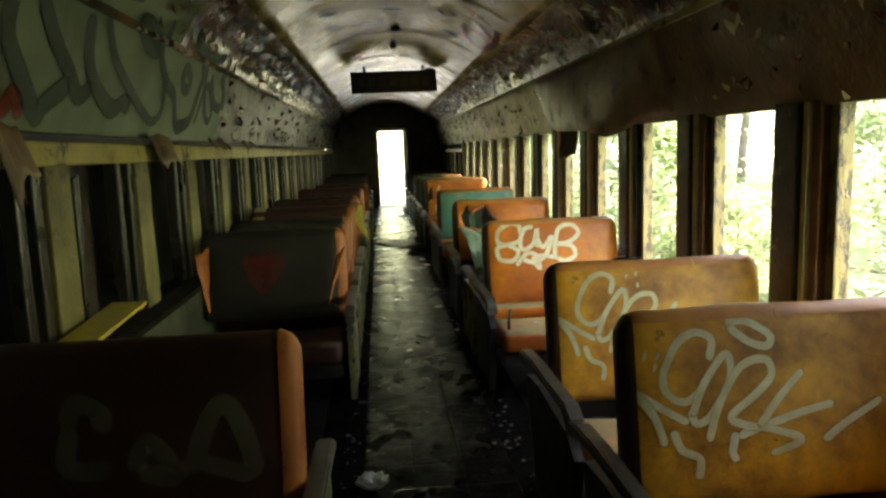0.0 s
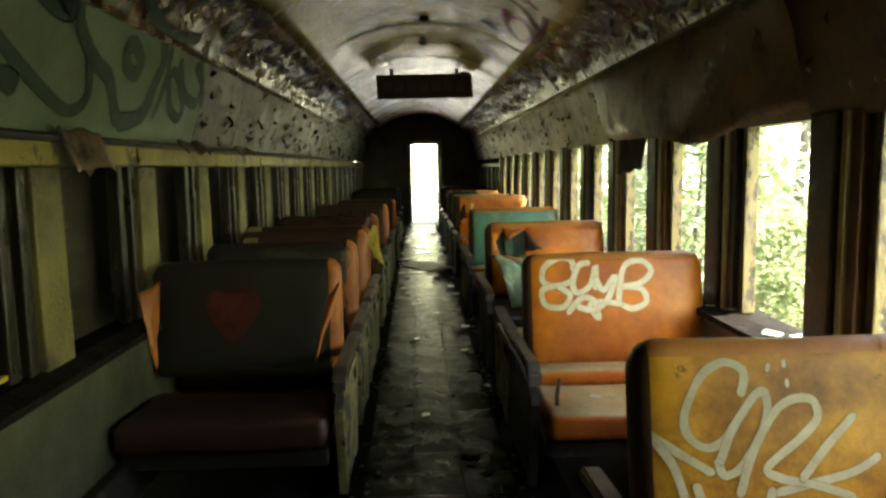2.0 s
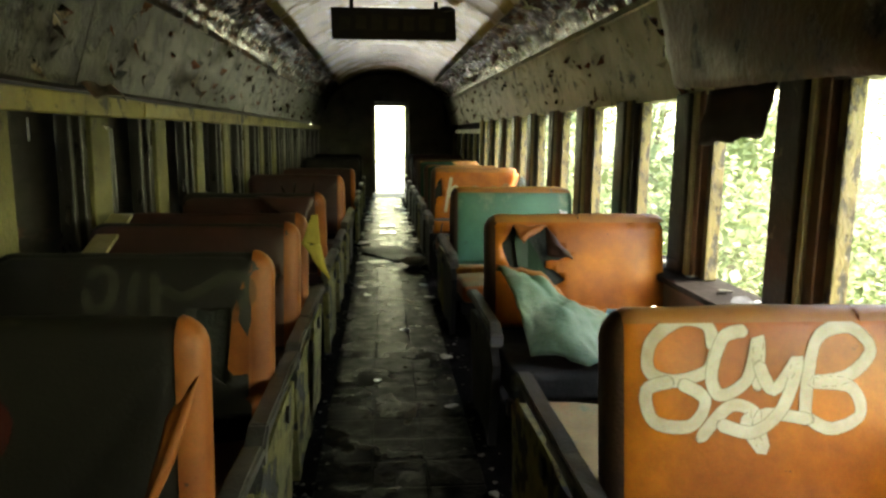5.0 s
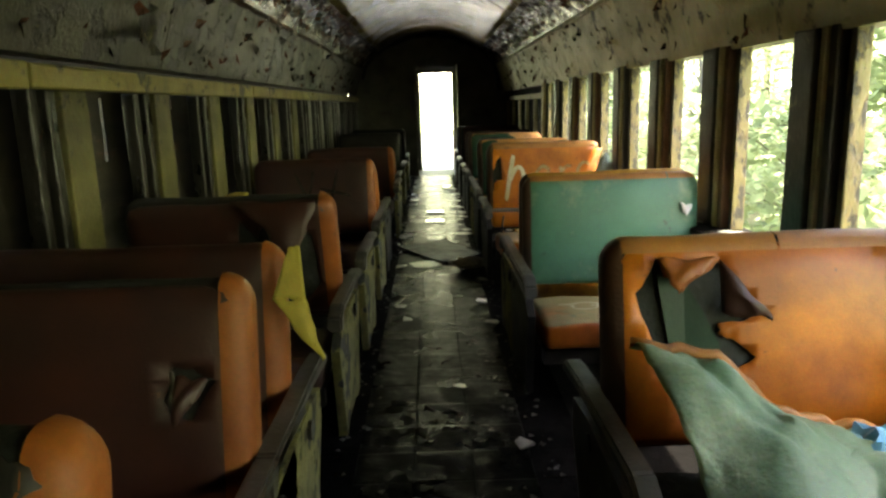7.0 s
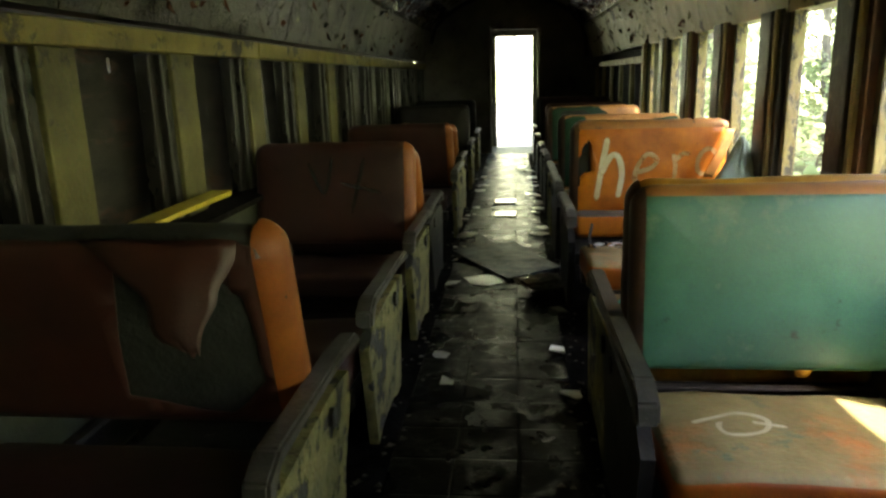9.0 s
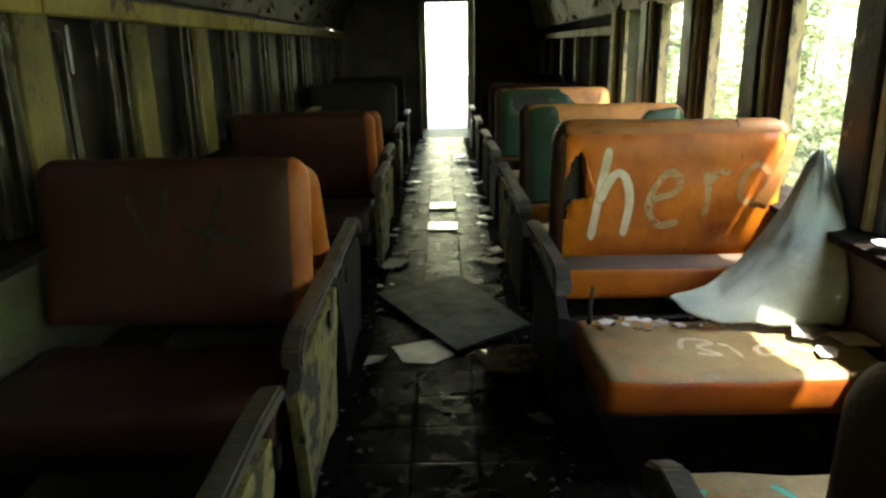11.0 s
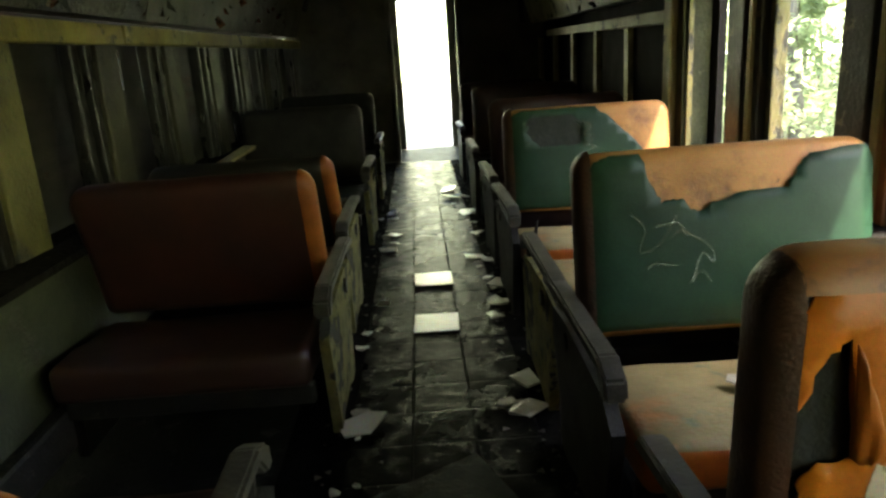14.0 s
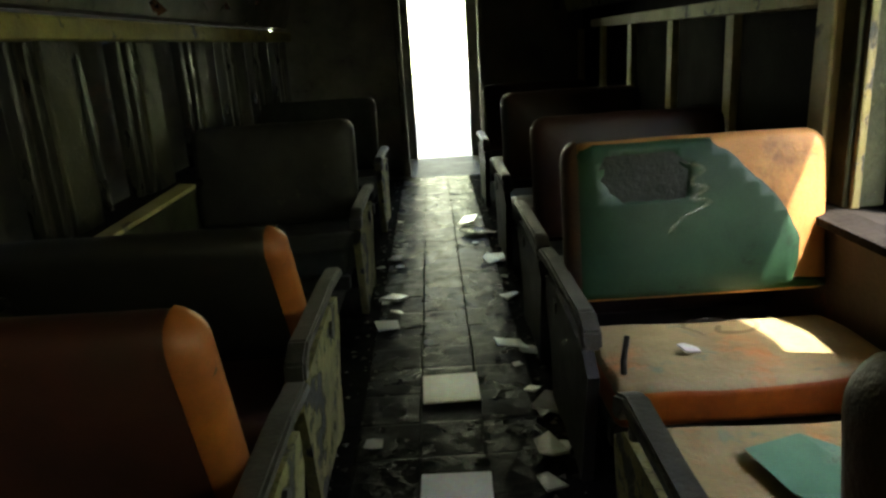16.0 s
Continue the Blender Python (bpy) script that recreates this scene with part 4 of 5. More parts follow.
SQUIG = [uv(s, 1010, 255, 450, 265) for s in ([(1215, 300), (1240, 310), (1215, 330), (1245, 340), (1215, 355), (1250, 362), (1200, 385), (1175, 410)],)]

LEFTTAG = [[(0.33, 0.62), (0.36, 0.72), (0.43, 0.66), (0.42, 0.6)], [(0.34, 0.6), (0.33, 0.42), (0.45, 0.4)], [(0.52, 0.4), (0.56, 0.52), (0.64, 0.36), (0.54, 0.38)],
           [(0.68, 0.36), (0.74, 0.62), (0.8, 0.66), (0.86, 0.36), (0.72, 0.4)]]
HEART = [[(0.32, 0.62), (0.36, 0.72), (0.43, 0.66), (0.5, 0.73), (0.55, 0.62), (0.46, 0.42), (0.42, 0.36), (0.32, 0.62)], [(0.38, 0.6), (0.46, 0.62), (0.44, 0.48)], [(0.36, 0.66), (0.5, 0.66)], [(0.38, 0.55), (0.48, 0.54)]]

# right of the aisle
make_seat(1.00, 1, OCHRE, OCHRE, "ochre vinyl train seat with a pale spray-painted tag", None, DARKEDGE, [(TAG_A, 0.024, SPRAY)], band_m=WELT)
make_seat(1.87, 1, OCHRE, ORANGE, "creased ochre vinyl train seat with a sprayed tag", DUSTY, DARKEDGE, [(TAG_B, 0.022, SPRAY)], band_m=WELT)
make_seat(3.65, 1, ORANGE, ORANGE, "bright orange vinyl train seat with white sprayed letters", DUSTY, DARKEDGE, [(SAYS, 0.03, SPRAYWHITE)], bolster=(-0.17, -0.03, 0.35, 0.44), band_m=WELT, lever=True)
make_seat(4.02, 1, OCHRE, OCHRE, "ochre train seat base whose back is missing", DUSTY, DARKEDGE, tilt=2, away=True, back=False)
TEAR3 = [(0.07, 0.76), (0.135, 0.93), (0.16, 0.81), (0.21, 0.83), (0.308, 0.92), (0.4, 0.74), (0.444, 0.642), (0.31, 0.61), (0.313, 0.555), (0.354, 0.536), (0.421, 0.451), (0.34, 0.37), (0.32, 0.2), (0.2, 0.15), (0.15, 0.4)]
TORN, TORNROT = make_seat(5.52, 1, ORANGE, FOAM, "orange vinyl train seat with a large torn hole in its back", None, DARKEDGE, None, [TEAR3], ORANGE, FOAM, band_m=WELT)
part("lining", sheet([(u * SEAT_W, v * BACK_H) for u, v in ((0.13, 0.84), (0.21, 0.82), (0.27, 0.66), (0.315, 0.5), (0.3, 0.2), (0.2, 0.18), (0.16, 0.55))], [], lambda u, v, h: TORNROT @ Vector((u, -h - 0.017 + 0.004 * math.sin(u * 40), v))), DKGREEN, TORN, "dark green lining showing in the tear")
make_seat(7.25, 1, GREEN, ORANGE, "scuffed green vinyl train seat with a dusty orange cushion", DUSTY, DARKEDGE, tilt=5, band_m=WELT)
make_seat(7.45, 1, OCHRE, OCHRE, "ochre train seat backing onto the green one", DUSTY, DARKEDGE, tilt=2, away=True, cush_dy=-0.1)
# this bolster top takes the shaded colour
make_seat(9.43, 1, ORANGE, ORANGE, "orange vinyl train seat with the word hero sprayed on it", DUSTY, DARKEDGE, [(HERO_A, 0.034, SPRAYWHITE), (HERO_B, 0.03, SPRAYFADE), (HERO_C, 0.028, SPRAYFADE)], [[(0.105, 0.84), (0.122, 0.515), (0.075, 0.5), (0.046, 0.43), (0.054, 0.343), (0.03, 0.35), (0.03, 0.6), (0.07, 0.78)]], ORANGE, FOAM, dz=0.03, tilt=-3, cush_dy=-0.38, bolster=(-0.27, -0.1, 0.36, 0.5), bolster_m=SHADEDTOP, band_m=WELT, lever=True)
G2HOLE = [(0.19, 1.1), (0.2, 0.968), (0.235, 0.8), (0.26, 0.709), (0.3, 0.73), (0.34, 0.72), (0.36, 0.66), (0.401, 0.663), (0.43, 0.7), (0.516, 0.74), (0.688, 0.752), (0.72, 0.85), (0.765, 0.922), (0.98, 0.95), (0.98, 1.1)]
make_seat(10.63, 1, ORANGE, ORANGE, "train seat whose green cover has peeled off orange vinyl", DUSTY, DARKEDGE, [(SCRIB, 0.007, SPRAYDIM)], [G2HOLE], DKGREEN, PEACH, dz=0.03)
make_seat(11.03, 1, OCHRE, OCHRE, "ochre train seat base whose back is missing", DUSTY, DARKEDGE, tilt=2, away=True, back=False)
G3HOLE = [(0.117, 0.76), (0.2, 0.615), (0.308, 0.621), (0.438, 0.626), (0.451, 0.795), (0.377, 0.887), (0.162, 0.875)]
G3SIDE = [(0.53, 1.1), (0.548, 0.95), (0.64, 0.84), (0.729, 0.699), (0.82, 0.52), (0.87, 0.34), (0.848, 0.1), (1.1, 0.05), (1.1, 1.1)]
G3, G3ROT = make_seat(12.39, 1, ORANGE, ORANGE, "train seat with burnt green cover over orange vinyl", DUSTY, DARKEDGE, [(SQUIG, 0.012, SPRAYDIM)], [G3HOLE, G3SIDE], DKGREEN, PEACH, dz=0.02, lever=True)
part("charred_padding", sheet([(u * SEAT_W, v * BACK_H) for u, v in ((0.09, 0.76), (0.14, 0.9), (0.39, 0.91), (0.48, 0.8), (0.46, 0.6), (0.3, 0.59), (0.18, 0.59))], [], lambda u, v, h: G3ROT @ Vector((u, -h - 0.0135, v))), FOAM, G3, "black burnt hole in the cover")
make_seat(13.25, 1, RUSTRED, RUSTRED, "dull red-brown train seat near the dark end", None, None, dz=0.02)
make_seat(14.6, 1, RUSTRED, RUSTRED, "dark red-brown train seat near the end wall", None, DARKIRON, dz=0.04)
make_seat(16.2, 1, RUSTRED, RUSTRED, "dark red-brown train seat near the end wall", None, DARKIRON)

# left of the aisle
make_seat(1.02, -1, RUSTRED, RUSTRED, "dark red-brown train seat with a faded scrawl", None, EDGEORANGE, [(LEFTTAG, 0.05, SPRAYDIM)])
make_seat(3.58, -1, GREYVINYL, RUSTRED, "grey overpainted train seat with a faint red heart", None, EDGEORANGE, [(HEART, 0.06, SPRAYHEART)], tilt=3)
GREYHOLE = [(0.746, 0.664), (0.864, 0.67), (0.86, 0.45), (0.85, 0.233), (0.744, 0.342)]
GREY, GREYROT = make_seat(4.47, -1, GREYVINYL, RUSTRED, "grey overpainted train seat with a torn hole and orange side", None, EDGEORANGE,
                          [([[(0.622, 0.804), (0.702, 0.75), (0.813, 0.825), (0.873, 0.873), (0.932, 0.827), (0.937, 0.732), (0.892, 0.676)]], 0.035, SPRAYGHOST),
                           ([[(0.369, 0.862), (0.421, 0.911), (0.46, 0.848), (0.438, 0.704), (0.377, 0.686), (0.36, 0.8)], [(0.54, 0.9), (0.52, 0.7), (0.56, 0.5)], [(0.6, 0.9), (0.61, 0.6), (0.63, 0.3)], [(0.28, 0.6), (0.34, 0.45), (0.42, 0.6), (0.47, 0.4)]], 0.03, SPRAYGHOST)],
                          [GREYHOLE], GREYVINYL, FOAM)
part("bare_vinyl", sheet([(u * SEAT_W, v * BACK_H) for u, v in ((0.875, 0.65), (0.91, 0.82), (0.94, 0.9), (0.965, 0.88), (0.968, 0.1), (0.85, 0.1), (0.856, 0.3), (0.865, 0.45))], [], lambda u, v, h: GREYROT @ Vector((u, -h - 0.0075 + pad_depth(min(u, SEAT_W - u, v, BACK_H - v)), v))), EDGEORANGE, GREY, "dull orange vinyl where the grey cover has gone")
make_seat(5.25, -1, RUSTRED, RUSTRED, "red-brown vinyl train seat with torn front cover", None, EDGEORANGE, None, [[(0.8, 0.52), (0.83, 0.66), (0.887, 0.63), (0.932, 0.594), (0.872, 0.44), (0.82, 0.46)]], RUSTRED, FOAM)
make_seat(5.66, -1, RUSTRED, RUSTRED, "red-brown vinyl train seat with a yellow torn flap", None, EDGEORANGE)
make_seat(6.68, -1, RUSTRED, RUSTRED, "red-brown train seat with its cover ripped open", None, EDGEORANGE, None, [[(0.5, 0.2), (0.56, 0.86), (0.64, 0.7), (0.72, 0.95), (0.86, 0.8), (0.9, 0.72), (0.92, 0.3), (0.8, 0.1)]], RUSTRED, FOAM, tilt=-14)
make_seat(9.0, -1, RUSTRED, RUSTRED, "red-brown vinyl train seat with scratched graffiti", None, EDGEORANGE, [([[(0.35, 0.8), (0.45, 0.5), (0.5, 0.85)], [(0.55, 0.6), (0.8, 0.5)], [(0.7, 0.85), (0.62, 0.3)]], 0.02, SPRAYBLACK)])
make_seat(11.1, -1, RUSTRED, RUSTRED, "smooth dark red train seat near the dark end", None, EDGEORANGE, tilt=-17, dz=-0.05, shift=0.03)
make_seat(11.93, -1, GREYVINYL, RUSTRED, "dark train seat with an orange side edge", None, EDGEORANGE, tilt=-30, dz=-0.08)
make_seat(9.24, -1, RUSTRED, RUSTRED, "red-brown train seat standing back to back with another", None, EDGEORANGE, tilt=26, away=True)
make_seat(7.95, -1, RUSTRED, RUSTRED, "dark train seat base whose back is missing", None, None, back=False)
# the last two left-hand seats use near-black materials
make_seat(13.95, -1, DARKIRON, FOAM, "near-black train seat near the end wall", None, DARKIRON)
make_seat(15.6, -1, FOAM, FOAM, "near-black train seat near the end wall", None, DARKIRON)

# ---- outside: ground, trees, shrubs ----
gz = -1.15
bm = bmesh.new()
n = 60
grid = []
for i in range(n + 1):
    row = []
    for j in range(n + 1):
        a, b = (i / n * 2 - 1), (j / n * 2 - 1)
        x, y = 4 * a + 396 * a ** 5, 8 + 12 * b + 388 * b ** 5
        row.append(bm.verts.new((x, y, gz + (0.25 * noise.noise((x * 0.12, y * 0.12, 0)) if abs(x) > 2.5 else 0) + 0.02 * max(0, min(abs(x), 60) - 4))))
    grid.append(row)
for i in range(n):
    for j in range(n):
        bm.faces.new((grid[i][j], grid[i + 1][j], grid[i + 1][j + 1], grid[i][j + 1]))
tagged(link_mesh("ground", bm, GROUNDM, None, "", True), "leafy forest ground beside the track", "ground", "", "structure")
bm = box_bm(-3.0, 3.0, YEND + 0.6, 60, gz - 0.1, gz + 0.12, 0.05)
tagged(link_mesh("track_bed", bm, GRAVELM), "pale sunlit ballast beyond the end door", "track bed", "", "structure")


def leaf(bm, p, size, rnd, up=0.6):
    d = Vector((rnd.uniform(-1, 1), rnd.uniform(-1, 1), rnd.uniform(-0.7, 0.5))).normalized()
    s = d.cross(Vector((rnd.uniform(-0.5, 0.5), rnd.uniform(-0.5, 0.5), 1))).normalized()
    a, b, c, e = p, p + d * size * 0.5 + s * size * 0.32, p + d * size, p + d * size * 0.5 - s * size * 0.32
    bm.faces.new([bm.verts.new(q) for q in (a, b, c, e)])


def make_tree(seed, height, leaves, leaf_size, r=0.12, low=0.2, spread=0.33, material=LEAF, name="tree", label="slender broadleaf tree in full summer leaf"):
    rnd = random.Random(seed)
    th = thing(name, (0, 0, -400), label, "tree" if name == "tree" else "shrub", "woods beside the track")
    bm, tips = bmesh.new(), []
    line, p = [], Vector((0, 0, -0.3))
    lean = Vector((rnd.uniform(-0.06, 0.06), rnd.uniform(-0.06, 0.06), 0))
    for i in range(9):
        line.append(p.copy())
        p = p + Vector((rnd.uniform(-0.04, 0.04) * height * 0.3, rnd.uniform(-0.04, 0.04) * height * 0.3, (height + 0.3) / 8)) + lean * height / 8
    tube(bm, line, r, r * 0.25, 8)
    for k in range(int(10 + height * 1.5)):
        t = low + (1 - low) * (k + rnd.random()) / (10 + height * 1.5)
        i = min(7, int(t * 8))
        o = line[i].lerp(line[i + 1], t * 8 - i)
        a, ln = rnd.uniform(0, 6.283), height * spread * (1.15 - t) * rnd.uniform(0.5, 1.1) + 0.25
        e = o + Vector((math.cos(a) * ln, math.sin(a) * ln, ln * rnd.uniform(0.1, 0.7)))
        mid = o.lerp(e, 0.5) + Vector((0, 0, ln * 0.1))
        tube(bm, [o, mid, e], r * 0.35 * (1.1 - t), 0.008, 5)
        tips += [(mid, ln * 0.3), (e, ln * 0.38), (o.lerp(e, 0.75), ln * 0.3)]
    part("trunk", bm, BARK, th, "", True)
    bm = bmesh.new()
    for k in range(leaves):
        c, rr_ = tips[rnd.randrange(len(tips))]
        q = Vector((rnd.gauss(0, 1), rnd.gauss(0, 1), rnd.gauss(0, 0.7))) * (rr_ * 0.55 + 0.12)
        leaf(bm, c + q, leaf_size * rnd.uniform(0.6, 1.3), rnd)
    part("crown", bm, material, th, "loose crown of small green leaves")
    return th


protos = [make_tree(1, 9, 5200, 0.17, 0.10), make_tree(2, 12, 6500, 0.19, 0.15), make_tree(3, 7, 4500, 0.15, 0.07, 0.12, 0.36, LEAF_B), make_tree(4, 14, 7000, 0.2, 0.17, 0.3),
          make_tree(5, 2.6, 2600, 0.13, 0.03, 0.05, 0.5, LEAF_B, "shrub", "bright green leafy shrub beside the coach"), make_tree(6, 3.4, 3200, 0.16, 0.035, 0.05, 0.45, LEAF, "shrub", "leafy green shrub beside the coach")]
rnd = random.Random(11)


def plant(p, x, y, s=1.0):
    copy_thing(p, pose(x, y, gz + 0.02 * max(0, min(abs(x), 60) - 4) - 0.05, 0, 0, rnd.uniform(0, 360)) @ Matrix.Scale(s, 4))


for k in range(18):                                   # undergrowth along the right-hand side
    plant(protos[4 + k % 2], rnd.uniform(3.4, 12.0), rnd.uniform(3.5, 26), rnd.uniform(0.7, 1.15))
for k in range(34):                                   # wood on the right
    plant(protos[k % 4], rnd.uniform(4.5, 26), rnd.uniform(4, 46), rnd.uniform(0.75, 1.2))
for k in range(14):
    plant(protos[k % 4], rnd.uniform(26, 48), rnd.uniform(0, 70), rnd.uniform(0.9, 1.4))
for k in range(16):                                   # wood on the left and far down the line
    plant(protos[k % 4], -rnd.uniform(5, 22), rnd.uniform(-2, 50), rnd.uniform(0.8, 1.2))
for k in range(5):
    plant(protos[k % 4], rnd.choice((-1, 1)) * rnd.uniform(3, 14), rnd.uniform(42, 52), rnd.uniform(0.9, 1.3))
for p in protos:
    for o in (*p.children_recursive, p):
        bpy.data.objects.remove(o)

# pale distance beyond the wood: an emissive ring that also lights the coach
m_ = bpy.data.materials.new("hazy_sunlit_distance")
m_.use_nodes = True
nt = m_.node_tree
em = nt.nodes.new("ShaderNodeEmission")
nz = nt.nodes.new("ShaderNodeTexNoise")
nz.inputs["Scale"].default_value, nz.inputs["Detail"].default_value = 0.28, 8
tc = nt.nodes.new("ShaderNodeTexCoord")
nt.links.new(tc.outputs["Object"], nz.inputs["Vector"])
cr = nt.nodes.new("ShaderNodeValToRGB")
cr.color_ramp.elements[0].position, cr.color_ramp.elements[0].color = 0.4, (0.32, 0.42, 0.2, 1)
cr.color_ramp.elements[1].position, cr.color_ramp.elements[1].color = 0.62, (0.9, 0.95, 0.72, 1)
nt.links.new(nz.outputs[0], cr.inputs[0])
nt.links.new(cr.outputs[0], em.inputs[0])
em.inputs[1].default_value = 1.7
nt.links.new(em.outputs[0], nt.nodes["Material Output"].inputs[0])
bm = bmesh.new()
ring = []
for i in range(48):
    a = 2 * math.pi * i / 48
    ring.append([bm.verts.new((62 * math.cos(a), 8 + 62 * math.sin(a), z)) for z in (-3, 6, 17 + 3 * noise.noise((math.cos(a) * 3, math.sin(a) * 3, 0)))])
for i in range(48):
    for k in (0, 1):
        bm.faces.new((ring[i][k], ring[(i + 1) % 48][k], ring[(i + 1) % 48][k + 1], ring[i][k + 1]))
tagged(link_mesh("backdrop", bm, m_), "glowing pale backdrop standing in for far woods", "backdrop", "", "structure")

# ---- painted scrawls on the linings ----


def on_lining(side):
    prof = [(1.41, 1.56), (1.265, 2.03), (1.235, 2.05), (1.245, 2.058), (1.17, 2.19), (1.06, 2.29), (0.95, 2.345)]
    lens = [0]
    for a, b in zip(prof, prof[1:]):
        lens.append(lens[-1] + math.hypot(b[0] - a[0], b[1] - a[1]))

    def f(y, s, h):
        d = max(0, min(s, lens[-1] - 1e-4))
        i = max(k for k in range(len(prof) - 1) if lens[k] <= d)
        t = (d - lens[i]) / (lens[i + 1] - lens[i])
        x, z = prof[i][0] + (prof[i + 1][0] - prof[i][0]) * t, prof[i][1] + (prof[i + 1][1] - prof[i][1]) * t
        lift = h + (0.018 if d > 0.53 else 0.004)
        return Vector((side * (x - lift), y, z - lift * 0.4))
    return f


panel_art = thing("wall_graffiti", (0, 0, 0), "large pale letters outlined in dark green on the lining", "graffiti", "", "structure")
rg = random.Random(5)
letters = [[(0.2, 0.5), (0.28, 0.2), (0.4, 0.08), (0.52, 0.3)], [(0.6, 0.55), (0.66, 0.25), (0.8, 0.1), (0.92, 0.3), (0.96, 0.5)], [(1.05, 0.5), (1.1, 0.25), (1.22, 0.1), (1.34, 0.26)],
           [(1.45, 0.42), (1.46, 0.3), (1.56, 0.2), (1.73, 0.06), (1.78, 0.1), (1.94, 0.19)], [(1.64, 0.44), (1.77, 0.33), (1.93, 0.23), (2.04, 0.15), (2.14, 0.2)],
           [(2.03, 0.46), (2.08, 0.29), (2.25, 0.17), (2.41, 0.12), (2.52, 0.16), (2.6, 0.14)], [(2.17, 0.5), (2.3, 0.36), (2.49, 0.26), (2.81, 0.13), (2.99, 0.09), (3.1, 0.17), (3.02, 0.35)],
           [(2.86, 0.62), (2.92, 0.42), (3.1, 0.3), (3.25, 0.25), (3.36, 0.13), (3.43, 0.07)], [(2.47, 0.57), (2.7, 0.45), (2.86, 0.45), (2.68, 0.53), (2.5, 0.56)],
           [(3.35, 0.4), (3.39, 0.32), (3.49, 0.3), (3.52, 0.36), (3.42, 0.42), (3.35, 0.4)], [(3.7, 0.54), (3.78, 0.41), (3.74, 0.29), (3.69, 0.15), (3.6, 0.1), (3.43, 0.07)],
           [(3.89, 0.34), (3.98, 0.21), (4.13, 0.14), (4.19, 0.2), (4.03, 0.34), (3.94, 0.37), (3.89, 0.34)], [(4.0, 0.44), (4.1, 0.32), (4.22, 0.26), (4.39, 0.25), (4.42, 0.36), (4.25, 0.45)],
           [(4.22, 0.61), (4.37, 0.42), (4.5, 0.24)], [(3.3, 0.66), (3.5, 0.58), (3.8, 0.56), (4.1, 0.6)], [(1.5, 0.62), (1.8, 0.56), (2.1, 0.62), (2.4, 0.66)], [(3.84, 0.5), (3.86, 0.3), (3.8, 0.12)]]
for st in letters:
    part("outline", ribbons([(st, 0.05 + rg.random() * 0.035)], 0.05, on_lining(-1)), SPRAYGREEN, panel_art)
for st in ([(0.9, 0.04), (0.95, 0.14), (1.05, 0.1)], [(1.5, 0.05), (1.56, 0.12), (1.62, 0.05)]):
    part("red_accent", ribbons([(st, 0.07)], 0.05, on_lining(-1)), SPRAYRED, panel_art, "dull red sprayed patch")

ceil_art = thing("ceiling_graffiti", (0, 0, 2.3), "red scrawl and black smears sprayed on the ceiling", "graffiti", "", "structure")


def on_ceiling(x, y, h):
    return Vector((x, y, ceil_z(x) - 0.016 - h - 2.3))


for st, w, m_ in (([(0.5, 4.9), (0.62, 5.0), (0.78, 5.15)], 0.05, SPRAYRED), ([(0.55, 5.2), (0.7, 5.3), (0.86, 5.6)], 0.06, SPRAYRED), ([(0.6, 5.5), (0.66, 5.9), (0.8, 6.2), (0.88, 5.9), (0.75, 5.6), (0.62, 5.7)], 0.06, SPRAYRED),
                  ([(0.84, 5.2), (0.88, 5.5), (0.9, 5.9)], 0.05, SPRAYRED), ([(0.36, 5.3), (0.42, 5.45), (0.5, 5.35), (0.45, 5.25)], 0.03, SPRAYBLACK), ([(0.5, 6.1), (0.62, 6.25)], 0.09, SPRAYBLACK),
                  ([(-0.1, 5.4), (0.05, 5.45)], 0.08, SPRAYBLACK), ([(-0.05, 6.4), (0.06, 6.5)], 0.1, SPRAYBLACK), ([(-0.62, 5.0), (-0.5, 5.2)], 0.07, SPRAYBLACK), ([(0.0, 7.2), (0.05, 7.7)], 0.05, SPRAYBLACK),
                  ([(-0.7, 3.6), (-0.62, 3.9), (-0.72, 4.1)], 0.05, SPRAYBLACK), ([(-0.8, 3.2), (-0.7, 3.4)], 0.06, SPRAYBLACK), ([(0.3, 7.4), (0.42, 7.6)], 0.06, SPRAYBLACK)):
    part("scrawl", ribbons([(st, w)], w, on_ceiling), m_, ceil_art)
bm = bmesh.new()
for y in (3.9, 6.4, 7.6):
    bmesh.ops.create_uvsphere(bm, u_segments=10, v_segments=6, radius=0.045, matrix=Matrix.Translation((0.02, y, CROWN - 0.02)) @ Matrix.Diagonal((1, 1, 0.6, 1)))
    ob = tagged(link_mesh("ceiling_socket", bm, DARKIRON, None, "", True), "dark empty lamp socket on the ceiling", "lamp socket", "empty lamp sockets")
    bm = bmesh.new()
bm.free()

# ---- sagging lining and blinds on the right ----


def grid_cloth(nu, nv, f, thick=0.004):
    bm = bmesh.new()
    rows = [[bm.verts.new(f(i / nu, j / nv)) for i in range(nu + 1)] for j in range(nv + 1)]
    for a, b in zip(rows, rows[1:]):
        for i in range(nu):
            bm.faces.new((a[i], a[i + 1], b[i + 1], b[i]))
    bm.normal_update()
    back = [[bm.verts.new(v.co - v.normal * thick) for v in row] for row in rows]
    for a, b in zip(back, back[1:]):
        for i in range(nu):
            bm.faces.new((a[i], b[i], b[i + 1], a[i + 1]))
    rim = [(0, i) for i in range(nu)] + [(j, nu) for j in range(nv)] + [(nv, i) for i in range(nu, 0, -1)] + [(j, 0) for j in range(nv, 0, -1)]
    for (j, i), (j2, i2) in zip(rim, rim[1:] + rim[:1]):
        bm.faces.new((rows[j][i], back[j][i], back[j2][i2], rows[j2][i2]))
    return bm


